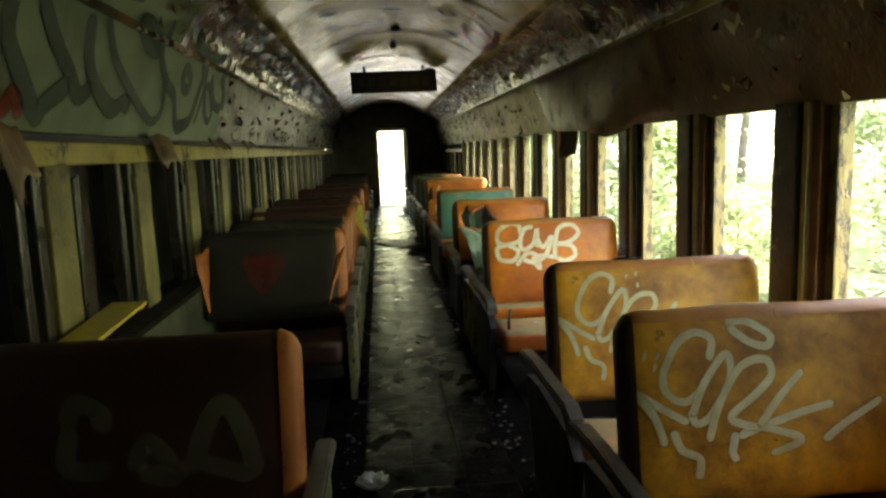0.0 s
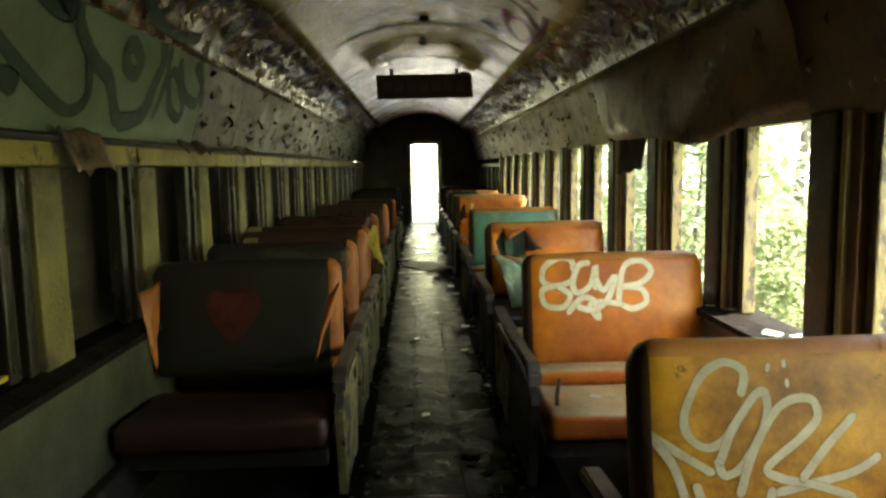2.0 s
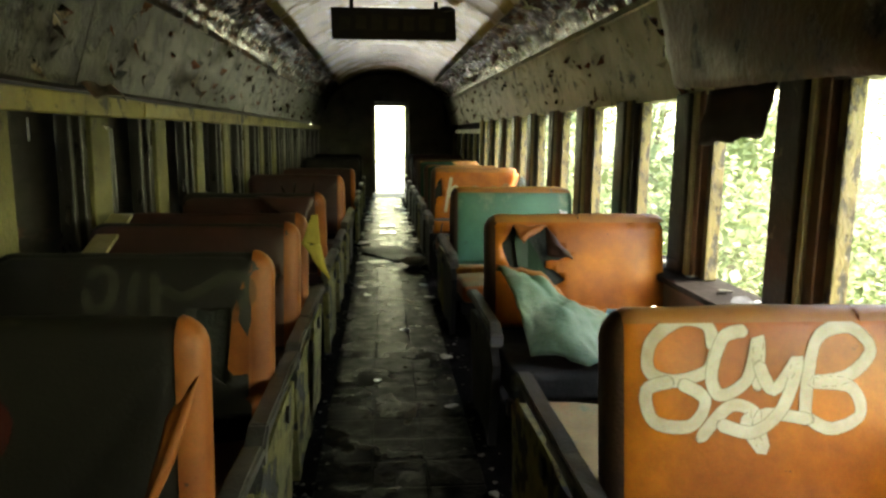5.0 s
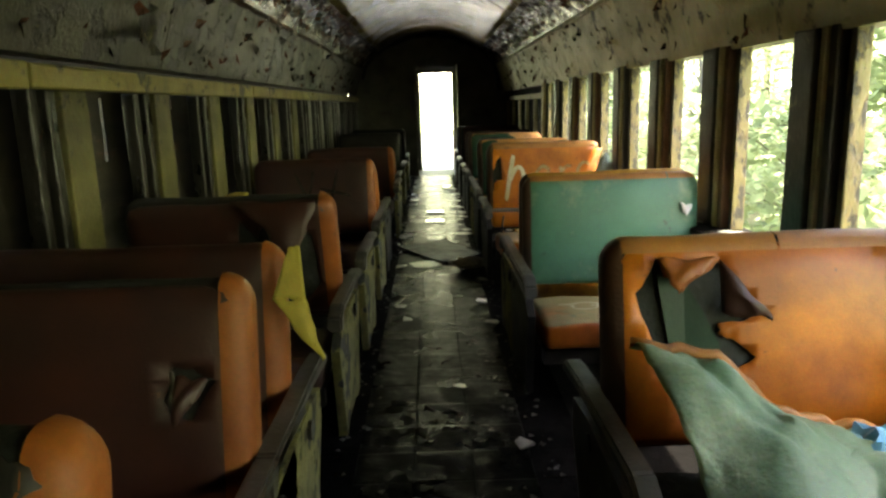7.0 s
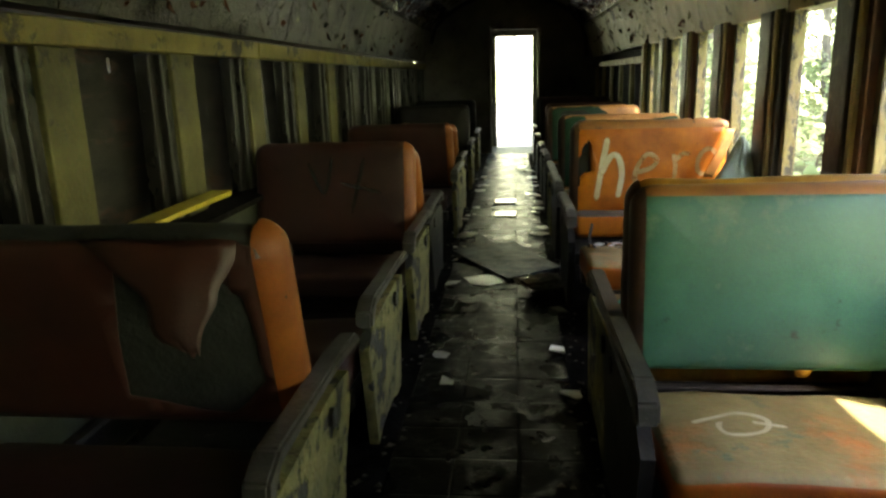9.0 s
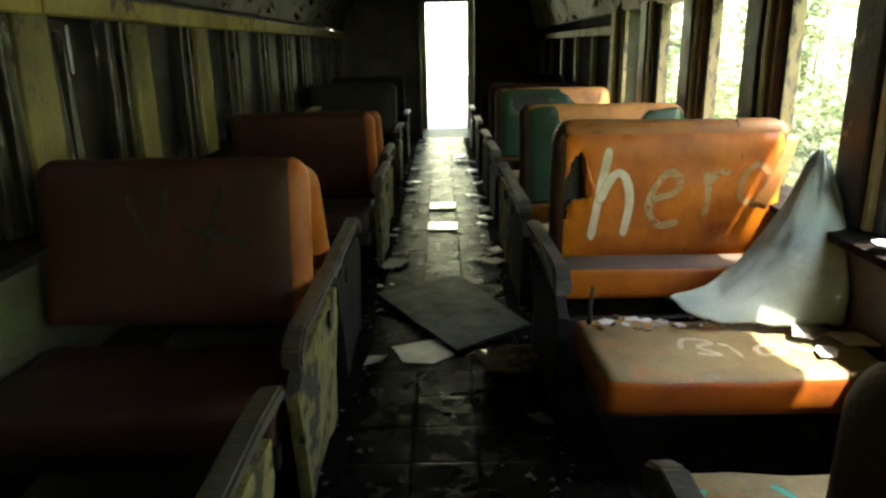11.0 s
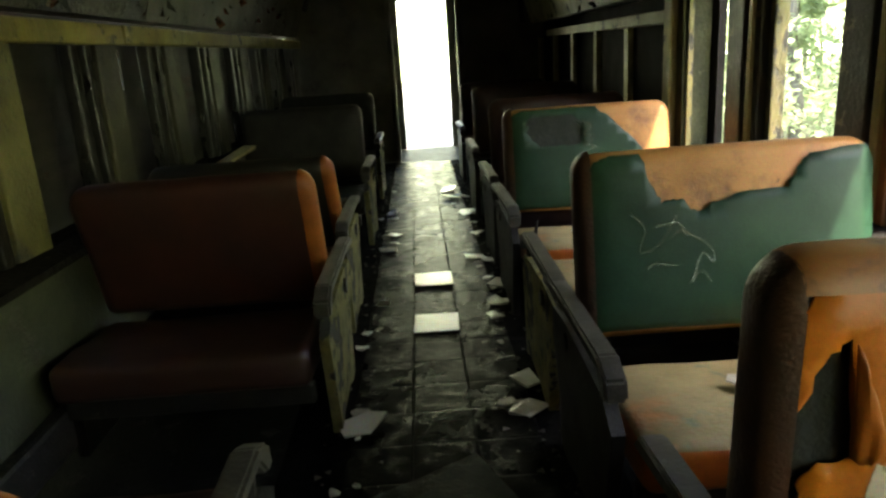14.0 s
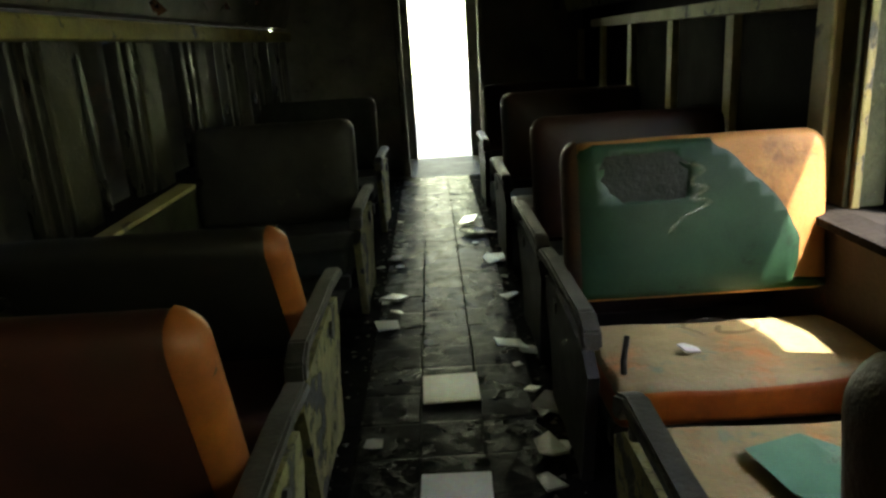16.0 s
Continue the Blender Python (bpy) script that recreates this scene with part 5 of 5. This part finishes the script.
def sag(u, v):
    y = 2.75 + 2.75 * u
    tip = math.exp(-((u - 0.28) / 0.12) ** 2) * 0.07 + 0.05 * math.sin(math.pi * u)
    x = 1.225 - 0.03 * v * math.sin(math.pi * u) + 0.12 * v * (1 - math.sin(math.pi * u) * 0.8)
    return Vector((x + 0.012 * noise.noise((u * 9, v * 4, 2)), y, 2.03 - v * (0.43 + tip) + 0.01 * noise.noise((u * 30, v, 0)) * v))


tagged(link_mesh("sagging_panel", grid_cloth(40, 10, sag), LETTERDARK, None, "", True), "scorched lining sheet sagging over the windows", "wall panel")


def blind(u, v):
    return Vector((1.385 + 0.02 * noise.noise((u * 4, v * 4, 8)) - 0.02 * v, 4.66 + 0.55 * u + 0.04 * v, 1.575 - v * (0.2 + 0.045 * u + 0.008 * math.sin(u * 17))))


tagged(link_mesh("window_blind", grid_cloth(14, 8, blind), SHADECLOTH, None, "", True), "torn brown blind hanging in a window", "blind")

# peeling strip ends hanging from the left rail
for y, ln, w in ((1.35, 0.3, 0.2), (2.85, 0.26, 0.3), (4.2, 0.1, 0.35), (5.4, 0.08, 0.4)):
    def peel(u, v, y=y, ln=ln, w=w):
        return Vector((-1.37 + 0.06 * v + 0.02 * math.sin(u * 5 + y), y + w * u, 1.575 - v * ln * (0.5 + 0.7 * abs(noise.noise((u * 3, y, 0)))) + 0.01 * math.sin(u * 12)))
    tagged(link_mesh("peeling_strip", grid_cloth(10, 6, peel), LETTERDARK, None, "", True), "dark lining strip peeling over the yellow rail", "peeling strip", "peeling strips")

# ---- loose boards at the left windows ----


def plank(a, b, w, m_, label, t=0.02):
    a, b = Vector(a), Vector(b)
    d = (b - a)
    ln = d.length
    bm = box_bm(0, ln, -w / 2, w / 2, -t / 2, t / 2, 0.004, jitter=0.004)
    ob = tagged(link_mesh("loose_board", bm, m_), label, "board", "loose boards")
    ob.matrix_world = Matrix.Translation(a) @ d.to_track_quat("X", "Z").to_matrix().to_4x4()
    return ob


plank((-1.28, 1.25, 0.8), (-1.3, 2.2, 0.84), 0.14, YELLOWBOARD, "yellow painted board lying on the window sill")
plank((-1.2, 4.7, 0.8), (-1.28, 5.5, 0.98), 0.1, TRIM, "pale loose board leaning at the window sill")
plank((-1.27, 7.15, 0.8), (-1.28, 8.35, 0.8), 0.1, YELLOWBOARD, "yellow loose board lying along the window sill")
plank((-1.25, 12.4, 0.72), (-1.1, 13.1, 0.8), 0.08, TRIM, "pale loose board leaning at the dark window")

# ---- torn flaps on the seats ----


def flap3(a, b, c, bulge, material, label, cat="torn flap"):
    a, b, c = Vector(a), Vector(b), Vector(c)

    def f(u, v):
        p = a.lerp(b, u).lerp(c, v * 0.93)
        rag = v * (1 - v) * noise.noise((u * 1.5, v * 3.0, a.x * 9)) * (b - a).length * 4
        return p + Vector((0.12 * rag, -bulge * math.sin(math.pi * v) * (0.6 + 0.4 * math.sin(u * 4)) + 0.05 * rag, 0.006 * math.sin(u * 9 + v * 7) + 0.05 * rag))
    return tagged(link_mesh("torn_flap", grid_cloth(8, 12, f), material, None, "", True), label, cat, "torn flaps")


def flap4(a, b, c, d, bulge, material, label):
    a, b, c, d = (Vector(p) for p in (a, b, c, d))

    def f(p, q):
        return a.lerp(b, p).lerp(c.lerp(d, p), q) + Vector((0.02 * math.sin(math.pi * q) * bulge * 10, -bulge * math.sin(math.pi * q), 0.008 * noise.noise((p * 5, q * 6, 2))))
    return tagged(link_mesh("torn_flap", grid_cloth(8, 14, f), material, None, "", True), label, "torn flap", "torn flaps")


flap4((-0.42, 5.63, 0.965), (-0.39, 5.635, 0.968), (-0.465, 5.585, 0.83), (-0.375, 5.6, 0.82), 0.006, YELLOWFLAP, "yellow cloth flap torn from a seat corner")
flap3((-0.465, 5.585, 0.83), (-0.375, 5.6, 0.82), (-0.325, 5.58, 0.64), 0.012, YELLOWFLAP, "yellow cloth flap torn from a seat corner")
flap3((-0.63, 5.2, 0.7), (-0.61, 5.21, 0.77), (-0.575, 5.17, 0.7), 0.02, SHARD, "pale torn lining folded out of a seat back")
flap3((-0.6, 5.2, 0.76), (-0.53, 5.2, 0.75), (-0.6, 5.15, 0.66), 0.02, RUSTRED, "red-brown vinyl flap hanging from a ripped seat")
flap3((-0.86, 6.6, 0.97), (-0.5, 6.6, 0.97), (-0.58, 6.52, 0.72), 0.03, RUSTRED, "red-brown vinyl flap hanging from a ripped seat")
flap3((0.565, 5.478, 0.934), (0.73, 5.48, 0.93), (0.61, 5.43, 0.852), 0.012, EDGEORANGE, "brown vinyl tongue hanging in a torn seat")
flap3((0.728, 5.475, 0.93), (0.735, 5.455, 0.79), (0.866, 5.43, 0.772), 0.03, RUSTRED, "dark vinyl corner curling from a torn seat")
flap3((0.545, 9.408, 0.915), (0.552, 9.41, 0.74), (0.602, 9.395, 0.735), 0.014, ORANGE, "orange vinyl tongue curling from a torn seat")
flap3((1.235, 7.212, 0.822), (1.30, 7.212, 0.81), (1.27, 7.2, 0.76), 0.008, BAGWHITE, "small white label peeling off green vinyl")
flap4((1.32, 9.395, 0.97), (1.36, 9.395, 0.965), (1.19, 9.37, 0.70), (1.25, 9.365, 0.69), 0.02, PEACH, "orange vinyl strip torn loose beside the cloth")
flap3((-1.33, 3.38, 0.86), (-1.27, 3.5, 0.9), (-1.26, 3.36, 0.5), 0.02, EDGEORANGE, "dull orange vinyl showing where the grey cover peeled")
flap3((-0.5, 3.5, 0.8), (-0.44, 3.52, 0.88), (-0.56, 3.42, 0.5), 0.02, EDGEORANGE, "dull orange vinyl showing where the grey cover peeled")

# ---- stripped cover, cloth and bag on the right-hand seats ----


def drape(u, v):
    top = Vector((0.47, 5.36, 0.735)).lerp(Vector((1.05, 5.28, 0.5)), u) + Vector((0, 0, 0.03 * math.sin(u * 7)))
    low = Vector((0.57, 4.99, 0.43)).lerp(Vector((1.1, 4.9, 0.42)), u) + Vector((0, -0.05 * math.sin(u * math.pi), 0))
    p = top.lerp(low, v)
    return p + Vector((0, 0.03 * noise.noise((u * 4, v * 3, 1)), 0.07 * math.sin(math.pi * v) + 0.035 * noise.noise((u * 4, v * 3, 4)) + 0.03 * abs(noise.noise((u * 7, v * 5, 6))) + 0.005 * noise.noise((u * 26, v * 20, 9)) + 0.01 * math.sin(u * 11 + v * 6) * v))


cover = tagged(link_mesh("stripped_seat_cover", grid_cloth(44, 30, drape, 0.006), DRAPE, None, "", True), "green vinyl cover stripped off and lying on a seat", "seat cover")
tube_bm = bmesh.new()
tube(tube_bm, [drape(u / 20, 0.0) + Vector((0, 0.01, 0.012)) for u in range(21)], 0.016)
part("hem", tube_bm, WELT, cover, "brown rolled hem", True)


def crumple(seed, amp):
    def f(u, v):
        a = u * 2 * math.pi
        r = 0.5 * math.sin(math.pi * min(0.999, max(0.001, v)))
        p = Vector((r * math.cos(a), r * math.sin(a), 0.5 - 0.5 * math.cos(math.pi * v)))
        return p * (1 + amp * noise.noise(p * 5 + Vector((seed, 0, 0))) + amp * 0.6 * noise.noise(p * 12 + Vector((0, seed, 0))))
    return f


def crumpled(name, place, size, material, label, cat, seed, amp=0.5):
    f = crumple(seed, amp)
    bm = bmesh.new()
    rows = [[bm.verts.new(f(i / 22, j / 12)) for i in range(22)] for j in range(13)]
    for a, b in zip(rows, rows[1:]):
        for i in range(22):
            bm.faces.new((a[i], a[(i + 1) % 22], b[(i + 1) % 22], b[i]))
    bmesh.ops.remove_doubles(bm, verts=bm.verts, dist=0.002)
    zmin = min(v.co.z for v in bm.verts)
    for v in bm.verts:
        v.co = Vector((v.co.x * size[0], v.co.y * size[1], (v.co.z - zmin) * size[2]))
    bmesh.ops.recalc_face_normals(bm, faces=bm.faces)
    ob = tagged(link_mesh(name, bm, material), label, cat)
    ob.location = place
    return ob


crumpled("plastic_bag", (1.18, 5.16, 0.37), (0.34, 0.36, 0.2), BAGWHITE, "crumpled white plastic bag on the seat", "bag", 3, 0.2)
crumpled("plastic_bag", (1.03, 5.19, 0.4), (0.24, 0.2, 0.17), BAGBLUE, "crumpled blue plastic bag on the seat", "bag", 7, 0.2)
crumpled("plastic_sheet", (0.27, 9.42, 0.0), (0.3, 0.2, 0.08), PLASTIC, "crumpled grimy clear plastic on the floor", "plastic", 4, 0.35)
crumpled("paper_scrap", (-0.3, 2.03, 0.0), (0.13, 0.1, 0.06), PAPER, "crumpled white paper on the aisle floor", "paper", 9, 0.3)


def shawl(u, v):
    base = smooth_line([(0.79, 9.07, 0.44), (0.86, 8.96, 0.41), (1.0, 8.92, 0.395), (1.2, 8.9, 0.39), (1.34, 8.9, 0.395), (1.37, 8.99, 0.43)], 10)
    k = min(len(base) - 2, int(u * (len(base) - 1)))
    b = base[k].lerp(base[k + 1], u * (len(base) - 1) - k)
    peak = Vector((1.335 + 0.04 * u, 9.24 - 0.05 * u, 0.95 - 0.06 * abs(u - 0.4)))
    p = b.lerp(peak, v)
    bow = math.sin(math.pi * v)
    fold = math.sin(u * 5 + v * 3 + 3.0 * noise.noise((u * 3, v * 2, 5)))
    return p + Vector((0.01 * bow * math.sin(u * 6 + 2 * v), -0.05 * bow * (0.4 + u) + 0.022 * (bow * 0.8 + 0.25) * fold, -0.14 * bow * (1 - u) ** 1.5 + 0.016 * noise.noise((u * 5, v * 4, 3)) + 0.006 * noise.noise((u * 14, v * 9, 7)) + 0.03 * (1 - v) * abs(noise.noise((u * 6, v * 4, 1)))))


tagged(link_mesh("draped_cloth", grid_cloth(70, 40, shawl, 0.004), CLOTH, None, "", True), "pale green cloth draped from the window over a seat", "cloth")

# small litter on the right-hand cushions and sills
rl = random.Random(21)


def scrap(name, x, y, z, size, material, label, cat, group, flat=0.3, seed=0):
    rs = random.Random(seed)
    n = rs.randint(4, 6)
    bm = bmesh.new()
    out = []
    for i in range(n):
        a = 2 * math.pi * (i + rs.uniform(-0.3, 0.3)) / n
        r = size * rs.uniform(0.55, 1.0) * 0.5
        out.append((r * math.cos(a) * 1.3, r * math.sin(a)))
    prism(bm, out, 0, 0.004, "z")
    for v in bm.verts:
        v.co.z += 0.12 * size * rs.random() * flat
    ob = tagged(link_mesh(name, bm, material), label, cat, group)
    ob.matrix_world = pose(x, y, z, rs.uniform(-4, 4) * flat, rs.uniform(-4, 4) * flat, rs.uniform(0, 360))
    return ob


for k in range(55):
    y = rl.uniform(2.2, 12.2)
    scrap("sill_debris", rl.uniform(1.33, 1.45), y, SILL - 0.008, rl.uniform(0.04, 0.13), rl.choice((SHARD, DARKIRON, BAGWHITE, POST)), "broken flakes lying on the window sill", "debris", "flakes on the sill", 1.0, k)
for k, (x, y, s) in enumerate(((0.7, 8.98, 0.05), (0.75, 8.96, 0.06), (0.66, 8.99, 0.05), (0.62, 8.95, 0.04), (0.8, 8.93, 0.05), (0.56, 8.97, 0.06), (1.2, 8.86, 0.16), (1.3, 8.78, 0.2), (1.18, 8.7, 0.1), (0.85, 10.3, 0.1), (0.82, 10.32, 0.07), (0.75, 12.0, 0.08), (0.7, 3.2, 0.06), (1.2, 3.1, 0.25), (1.1, 3.3, 0.2))):
    scrap("seat_litter", x, y, 0.388, s, rl.choice((SHARD, BAGWHITE, PAPER)), "pale flake lying on a dusty cushion", "debris", "flakes on the seats", 0.6, 60 + k)

# painted scrawl on the cushions


def cushion_z(x, y, seat_y, tilt, dy=0.0):
    yl = y - (seat_y - (BACK_Y + BACK_H * math.sin(radians(tilt)))) - dy
    u = x - 0.45
    return 0.375 + 0.018 * noise.noise(Vector((u * 5, yl * 6, seat_y))) - 0.012 * (1 - abs(u / SEAT_W - 0.5) * 2) - (0.32 + yl) * 0.06


ON_CUSHION = {"says": (7.25, 5), "star": (9.43, -3, -0.38), "swirl": (12.39, 9)}
for nm, place, strokes, m_, w in (("says", (0.45, 7.0), [[(0.12, -0.06), (0.18, 0.0), (0.26, 0.04), (0.33, 0.0), (0.3, -0.07), (0.2, -0.1), (0.2, -0.03), (0.28, -0.01), (0.37, -0.05)], [(0.6, -0.1), (0.72, -0.16), (0.82, -0.14)]], SPRAYWHITE, 0.018),
                                  ("star", (0.45, 9.18), [[(0.3, -0.42), (0.33, -0.34), (0.42, -0.35), (0.36, -0.4), (0.42, -0.44), (0.34, -0.45)], [(0.44, -0.35), (0.54, -0.35)], [(0.48, -0.35), (0.49, -0.45)], [(0.55, -0.44), (0.56, -0.37), (0.62, -0.37), (0.62, -0.44), (0.55, -0.44)], [(0.66, -0.36), (0.68, -0.44), (0.76, -0.43)]], SPRAYWHITE, 0.02),
                                  ("ring", (0.31, 8.52), [[(0.3, -0.28), (0.22, -0.2), (0.28, -0.12), (0.4, -0.14), (0.42, -0.24), (0.3, -0.28)]], SPRAYTEAL, 0.02),
                                  ("swirl", (0.56, 12.46), [[(0.3, -0.3), (0.25, -0.22), (0.36, -0.14), (0.5, -0.2), (0.46, -0.3), (0.36, -0.28), (0.38, -0.22)]], SPRAYDIM, 0.022)):
    sc = thing("cushion_graffiti", (place[0], place[1], 0.372), "sprayed scrawl on a dusty cushion", "graffiti", "scrawls on the cushions")
    for st in strokes:
        if nm in ON_CUSHION:
            part("stroke", ribbons([(st, w)], w, lambda u, v, h: Vector((u, v, cushion_z(place[0] + u, place[1] + v, *ON_CUSHION[nm]) - 0.372 + 0.003 + h))), m_, sc)
        else:
            part("stroke", ribbons([(st, w)], w, lambda u, v, h: Vector((u, v - 0.35, 0.012 + h))), m_, sc)

# ---- litter on the floor ----
board = bmesh.new()
prism(board, jag([(0.10, 10.65), (0.42, 9.88), (0.054, 9.585), (-0.376, 10.36)], 0.004, 5, 3), 0.004, 0.016, "z")
tagged(link_mesh("fallen_panel", board, SLATEBOARD), "large dusty grey panel lying across the aisle", "panel")
board = bmesh.new()
prism(board, jag([(-0.24, 9.66), (-0.02, 9.75), (0.05, 9.57), (-0.05, 9.48), (-0.18, 9.5)], 0.004, 4, 4), 0.002, 0.0035, "z")
tagged(link_mesh("broken_panel", board, SHARD), "broken pale panel corner on the floor", "panel")
for x, y, r in ((0.007, 12.575, 1), (0.004, 11.87, -1.5)):
    ob = tagged(link_mesh("loose_tile", box_bm(-0.112, 0.112, -0.118, 0.118, 0, 0.006, 0.002, 1), WHITETILE), "loose pale floor tile lying in the aisle", "tile", "loose tiles")
    ob.matrix_world = pose(x, y, 0.003, 0, 0, r)
for k, (x, y, s) in enumerate(((0.282, 12.96, 0.17), (0.364, 12.89, 0.11), (0.3, 12.75, 0.06), (0.4, 12.39, 0.2), (0.21, 15.28, 0.28), (0.255, 14.93, 0.26), (0.344, 14.28, 0.2), (-0.276, 13.65, 0.14), (-0.28, 13.24, 0.18),
                               (0.328, 10.93, 0.2), (0.244, 11.0, 0.09), (0.352, 11.17, 0.18), (-0.294, 10.9, 0.2), (-0.31, 13.6, 0.1), (0.3, 11.9, 0.12), (0.33, 12.1, 0.14), (-0.3, 14.4, 0.12), (0.36, 13.6, 0.14), (-0.25, 8.3, 0.12),
                               (0.33, 7.9, 0.1), (0.3, 8.4, 0.09), (-0.2, 8.0, 0.11), (0.35, 9.0, 0.1), (0.32, 6.3, 0.1), (0.1, 6.9, 0.07), (-0.3, 9.5, 0.12), (0.28, 5.5, 0.07), (0.36, 4.6, 0.06), (-0.1, 5.9, 0.05), (-0.05, 4.1, 0.05))):
    scrap("floor_shard", x, y, 0.003, s, SHARD if k % 4 else WHITETILE, "broken pale shard of lining on the floor", "debris", "shards on the floor", 0.8, 100 + k)
for k in range(60):
    x, y = rl.uniform(0.5, 1.25), rl.gauss(8.97, 0.035)
    scrap("seat_litter", x, y, 0.384, rl.uniform(0.012, 0.035), rl.choice((SHARD, DARKIRON, POST, OCHRE)), "small crumbs gathered at the back of a cushion", "debris", "crumbs on the seat", 1.5, 300 + k)
for k in range(26):
    x = rl.choice((-1, 1)) * rl.uniform(0.24, 0.4)
    scrap("floor_shard", x, rl.uniform(9.6, 15.6), 0.003, rl.uniform(0.03, 0.09), SHARD if k % 3 else WHITETILE, "broken pale shard of lining on the floor", "debris", "shards on the floor", 1.2, 500 + k)
scrap("seat_litter", 0.8, 11.36, 0.386, 0.34, GREEN, "torn green vinyl piece lying on a cushion", "debris", "torn vinyl on the seats", 0.25, 701)
GRITM = mat("dark_grit", (0.09, 0.085, 0.075), (0.03, 0.03, 0.027), 12, 0.8, 0.3, grain=60)
grit = bmesh.new()
for k in range(900):
    edge = rl.choice((-1, 1))
    x = edge * (0.44 - abs(rl.gauss(0, 0.1)))
    y = rl.uniform(1.0, 17.2)
    s = rl.uniform(0.004, 0.02)
    a = rl.uniform(0, 6.28)
    vs = [grit.verts.new((x + s * math.cos(a + 2.1 * i), y + s * math.sin(a + 2.1 * i), 0.003)) for i in range(3)]
    tp = grit.verts.new((x, y, 0.003 + s * rl.uniform(0.2, 0.6)))
    for i in range(3):
        grit.faces.new((vs[i], vs[(i + 1) % 3], tp))
tagged(link_mesh("floor_grit", grit, GRITM), "fine grit and flakes strewn along the aisle", "grit", "", "stuff")

# curled paint flakes on the coves and the linings above the windows
fl = random.Random(8)
for side in (1, -1):
    place = on_lining(side)
    for nm, m_, cnt in (("paint_flakes", RUSTBAND, 700), ("paint_flakes", LETTERPALE if side > 0 else LETTERMOULD, 420)):
        bm = bmesh.new()
        for k in range(cnt):
            y = fl.uniform(-0.5, 16.5)
            d = fl.uniform(0.58, 0.93) if fl.random() < 0.75 else fl.uniform(0.02, 0.5)
            if side < 0 and y < 2.6 + 1.9 * (d < 0.55):
                continue
            sz = fl.uniform(0.012, 0.05)
            a = fl.uniform(0, 6.28)
            q = [bm.verts.new(place(y + sz * r_ * math.cos(a + b_), d + sz * r_ * math.sin(a + b_), h_ * sz)) for b_, r_, h_ in ((0, 1, 0.9), (1.4, 0.8, 0.1), (2.9, 1.0, 0.05), (4.4, 0.7, 0.3))]
            bm.faces.new(q)
        tagged(link_mesh(nm, bm, m_), "loose paint flakes curling off the lining", "paint flakes", "", "stuff")

# ---- floor tiles down the aisle ----
TS = 0.2245
tile_me = None
border = bmesh.new()                     # grimy outer rows, half under the seats
for r in range(-30, 46):
    for c in (-2, 2):
        y, x = 7.05 + r * TS, c * TS
        add_box(border, x - TS / 2 + 0.001, x + TS / 2 - 0.001, y - TS / 2 + 0.001, y + TS / 2 - 0.001, -0.0055, -0.0005 + random.uniform(-0.0008, 0.0008), jitter=0.0005)
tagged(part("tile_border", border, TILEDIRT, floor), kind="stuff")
for r in range(-30, 46):
    for c in range(3):
        y, x = 7.05 + r * TS, (c - 1) * TS
        if (r, c) in ((24, 1),):
            continue
        if tile_me is None:
            bm = bmesh.new()              # worn tiles are dished, with raised edges
            hw = TS / 2 - 0.0007
            top = [[bm.verts.new((hw * a, hw * b, 0.0006 * (a * a + 1.6 * b * b) - 0.0009 if max(abs(a), abs(b)) < 1 else 0.0)) for a in (-1, -0.93, -0.4, 0.4, 0.93, 1)] for b in (-1, -0.93, -0.4, 0.4, 0.93, 1)]
            for ra, rb in zip(top, top[1:]):
                for k in range(5):
                    bm.faces.new((ra[k], ra[k + 1], rb[k + 1], rb[k]))
            rim = top[0] + [r_[-1] for r_ in top[1:]] + top[-1][-2::-1] + [r_[0] for r_ in top[-2:0:-1]]
            low = [bm.verts.new((v.co.x, v.co.y, -0.008)) for v in rim]
            for k in range(len(rim)):
                bm.faces.new((rim[k], low[k], low[(k + 1) % len(rim)], rim[(k + 1) % len(rim)]))
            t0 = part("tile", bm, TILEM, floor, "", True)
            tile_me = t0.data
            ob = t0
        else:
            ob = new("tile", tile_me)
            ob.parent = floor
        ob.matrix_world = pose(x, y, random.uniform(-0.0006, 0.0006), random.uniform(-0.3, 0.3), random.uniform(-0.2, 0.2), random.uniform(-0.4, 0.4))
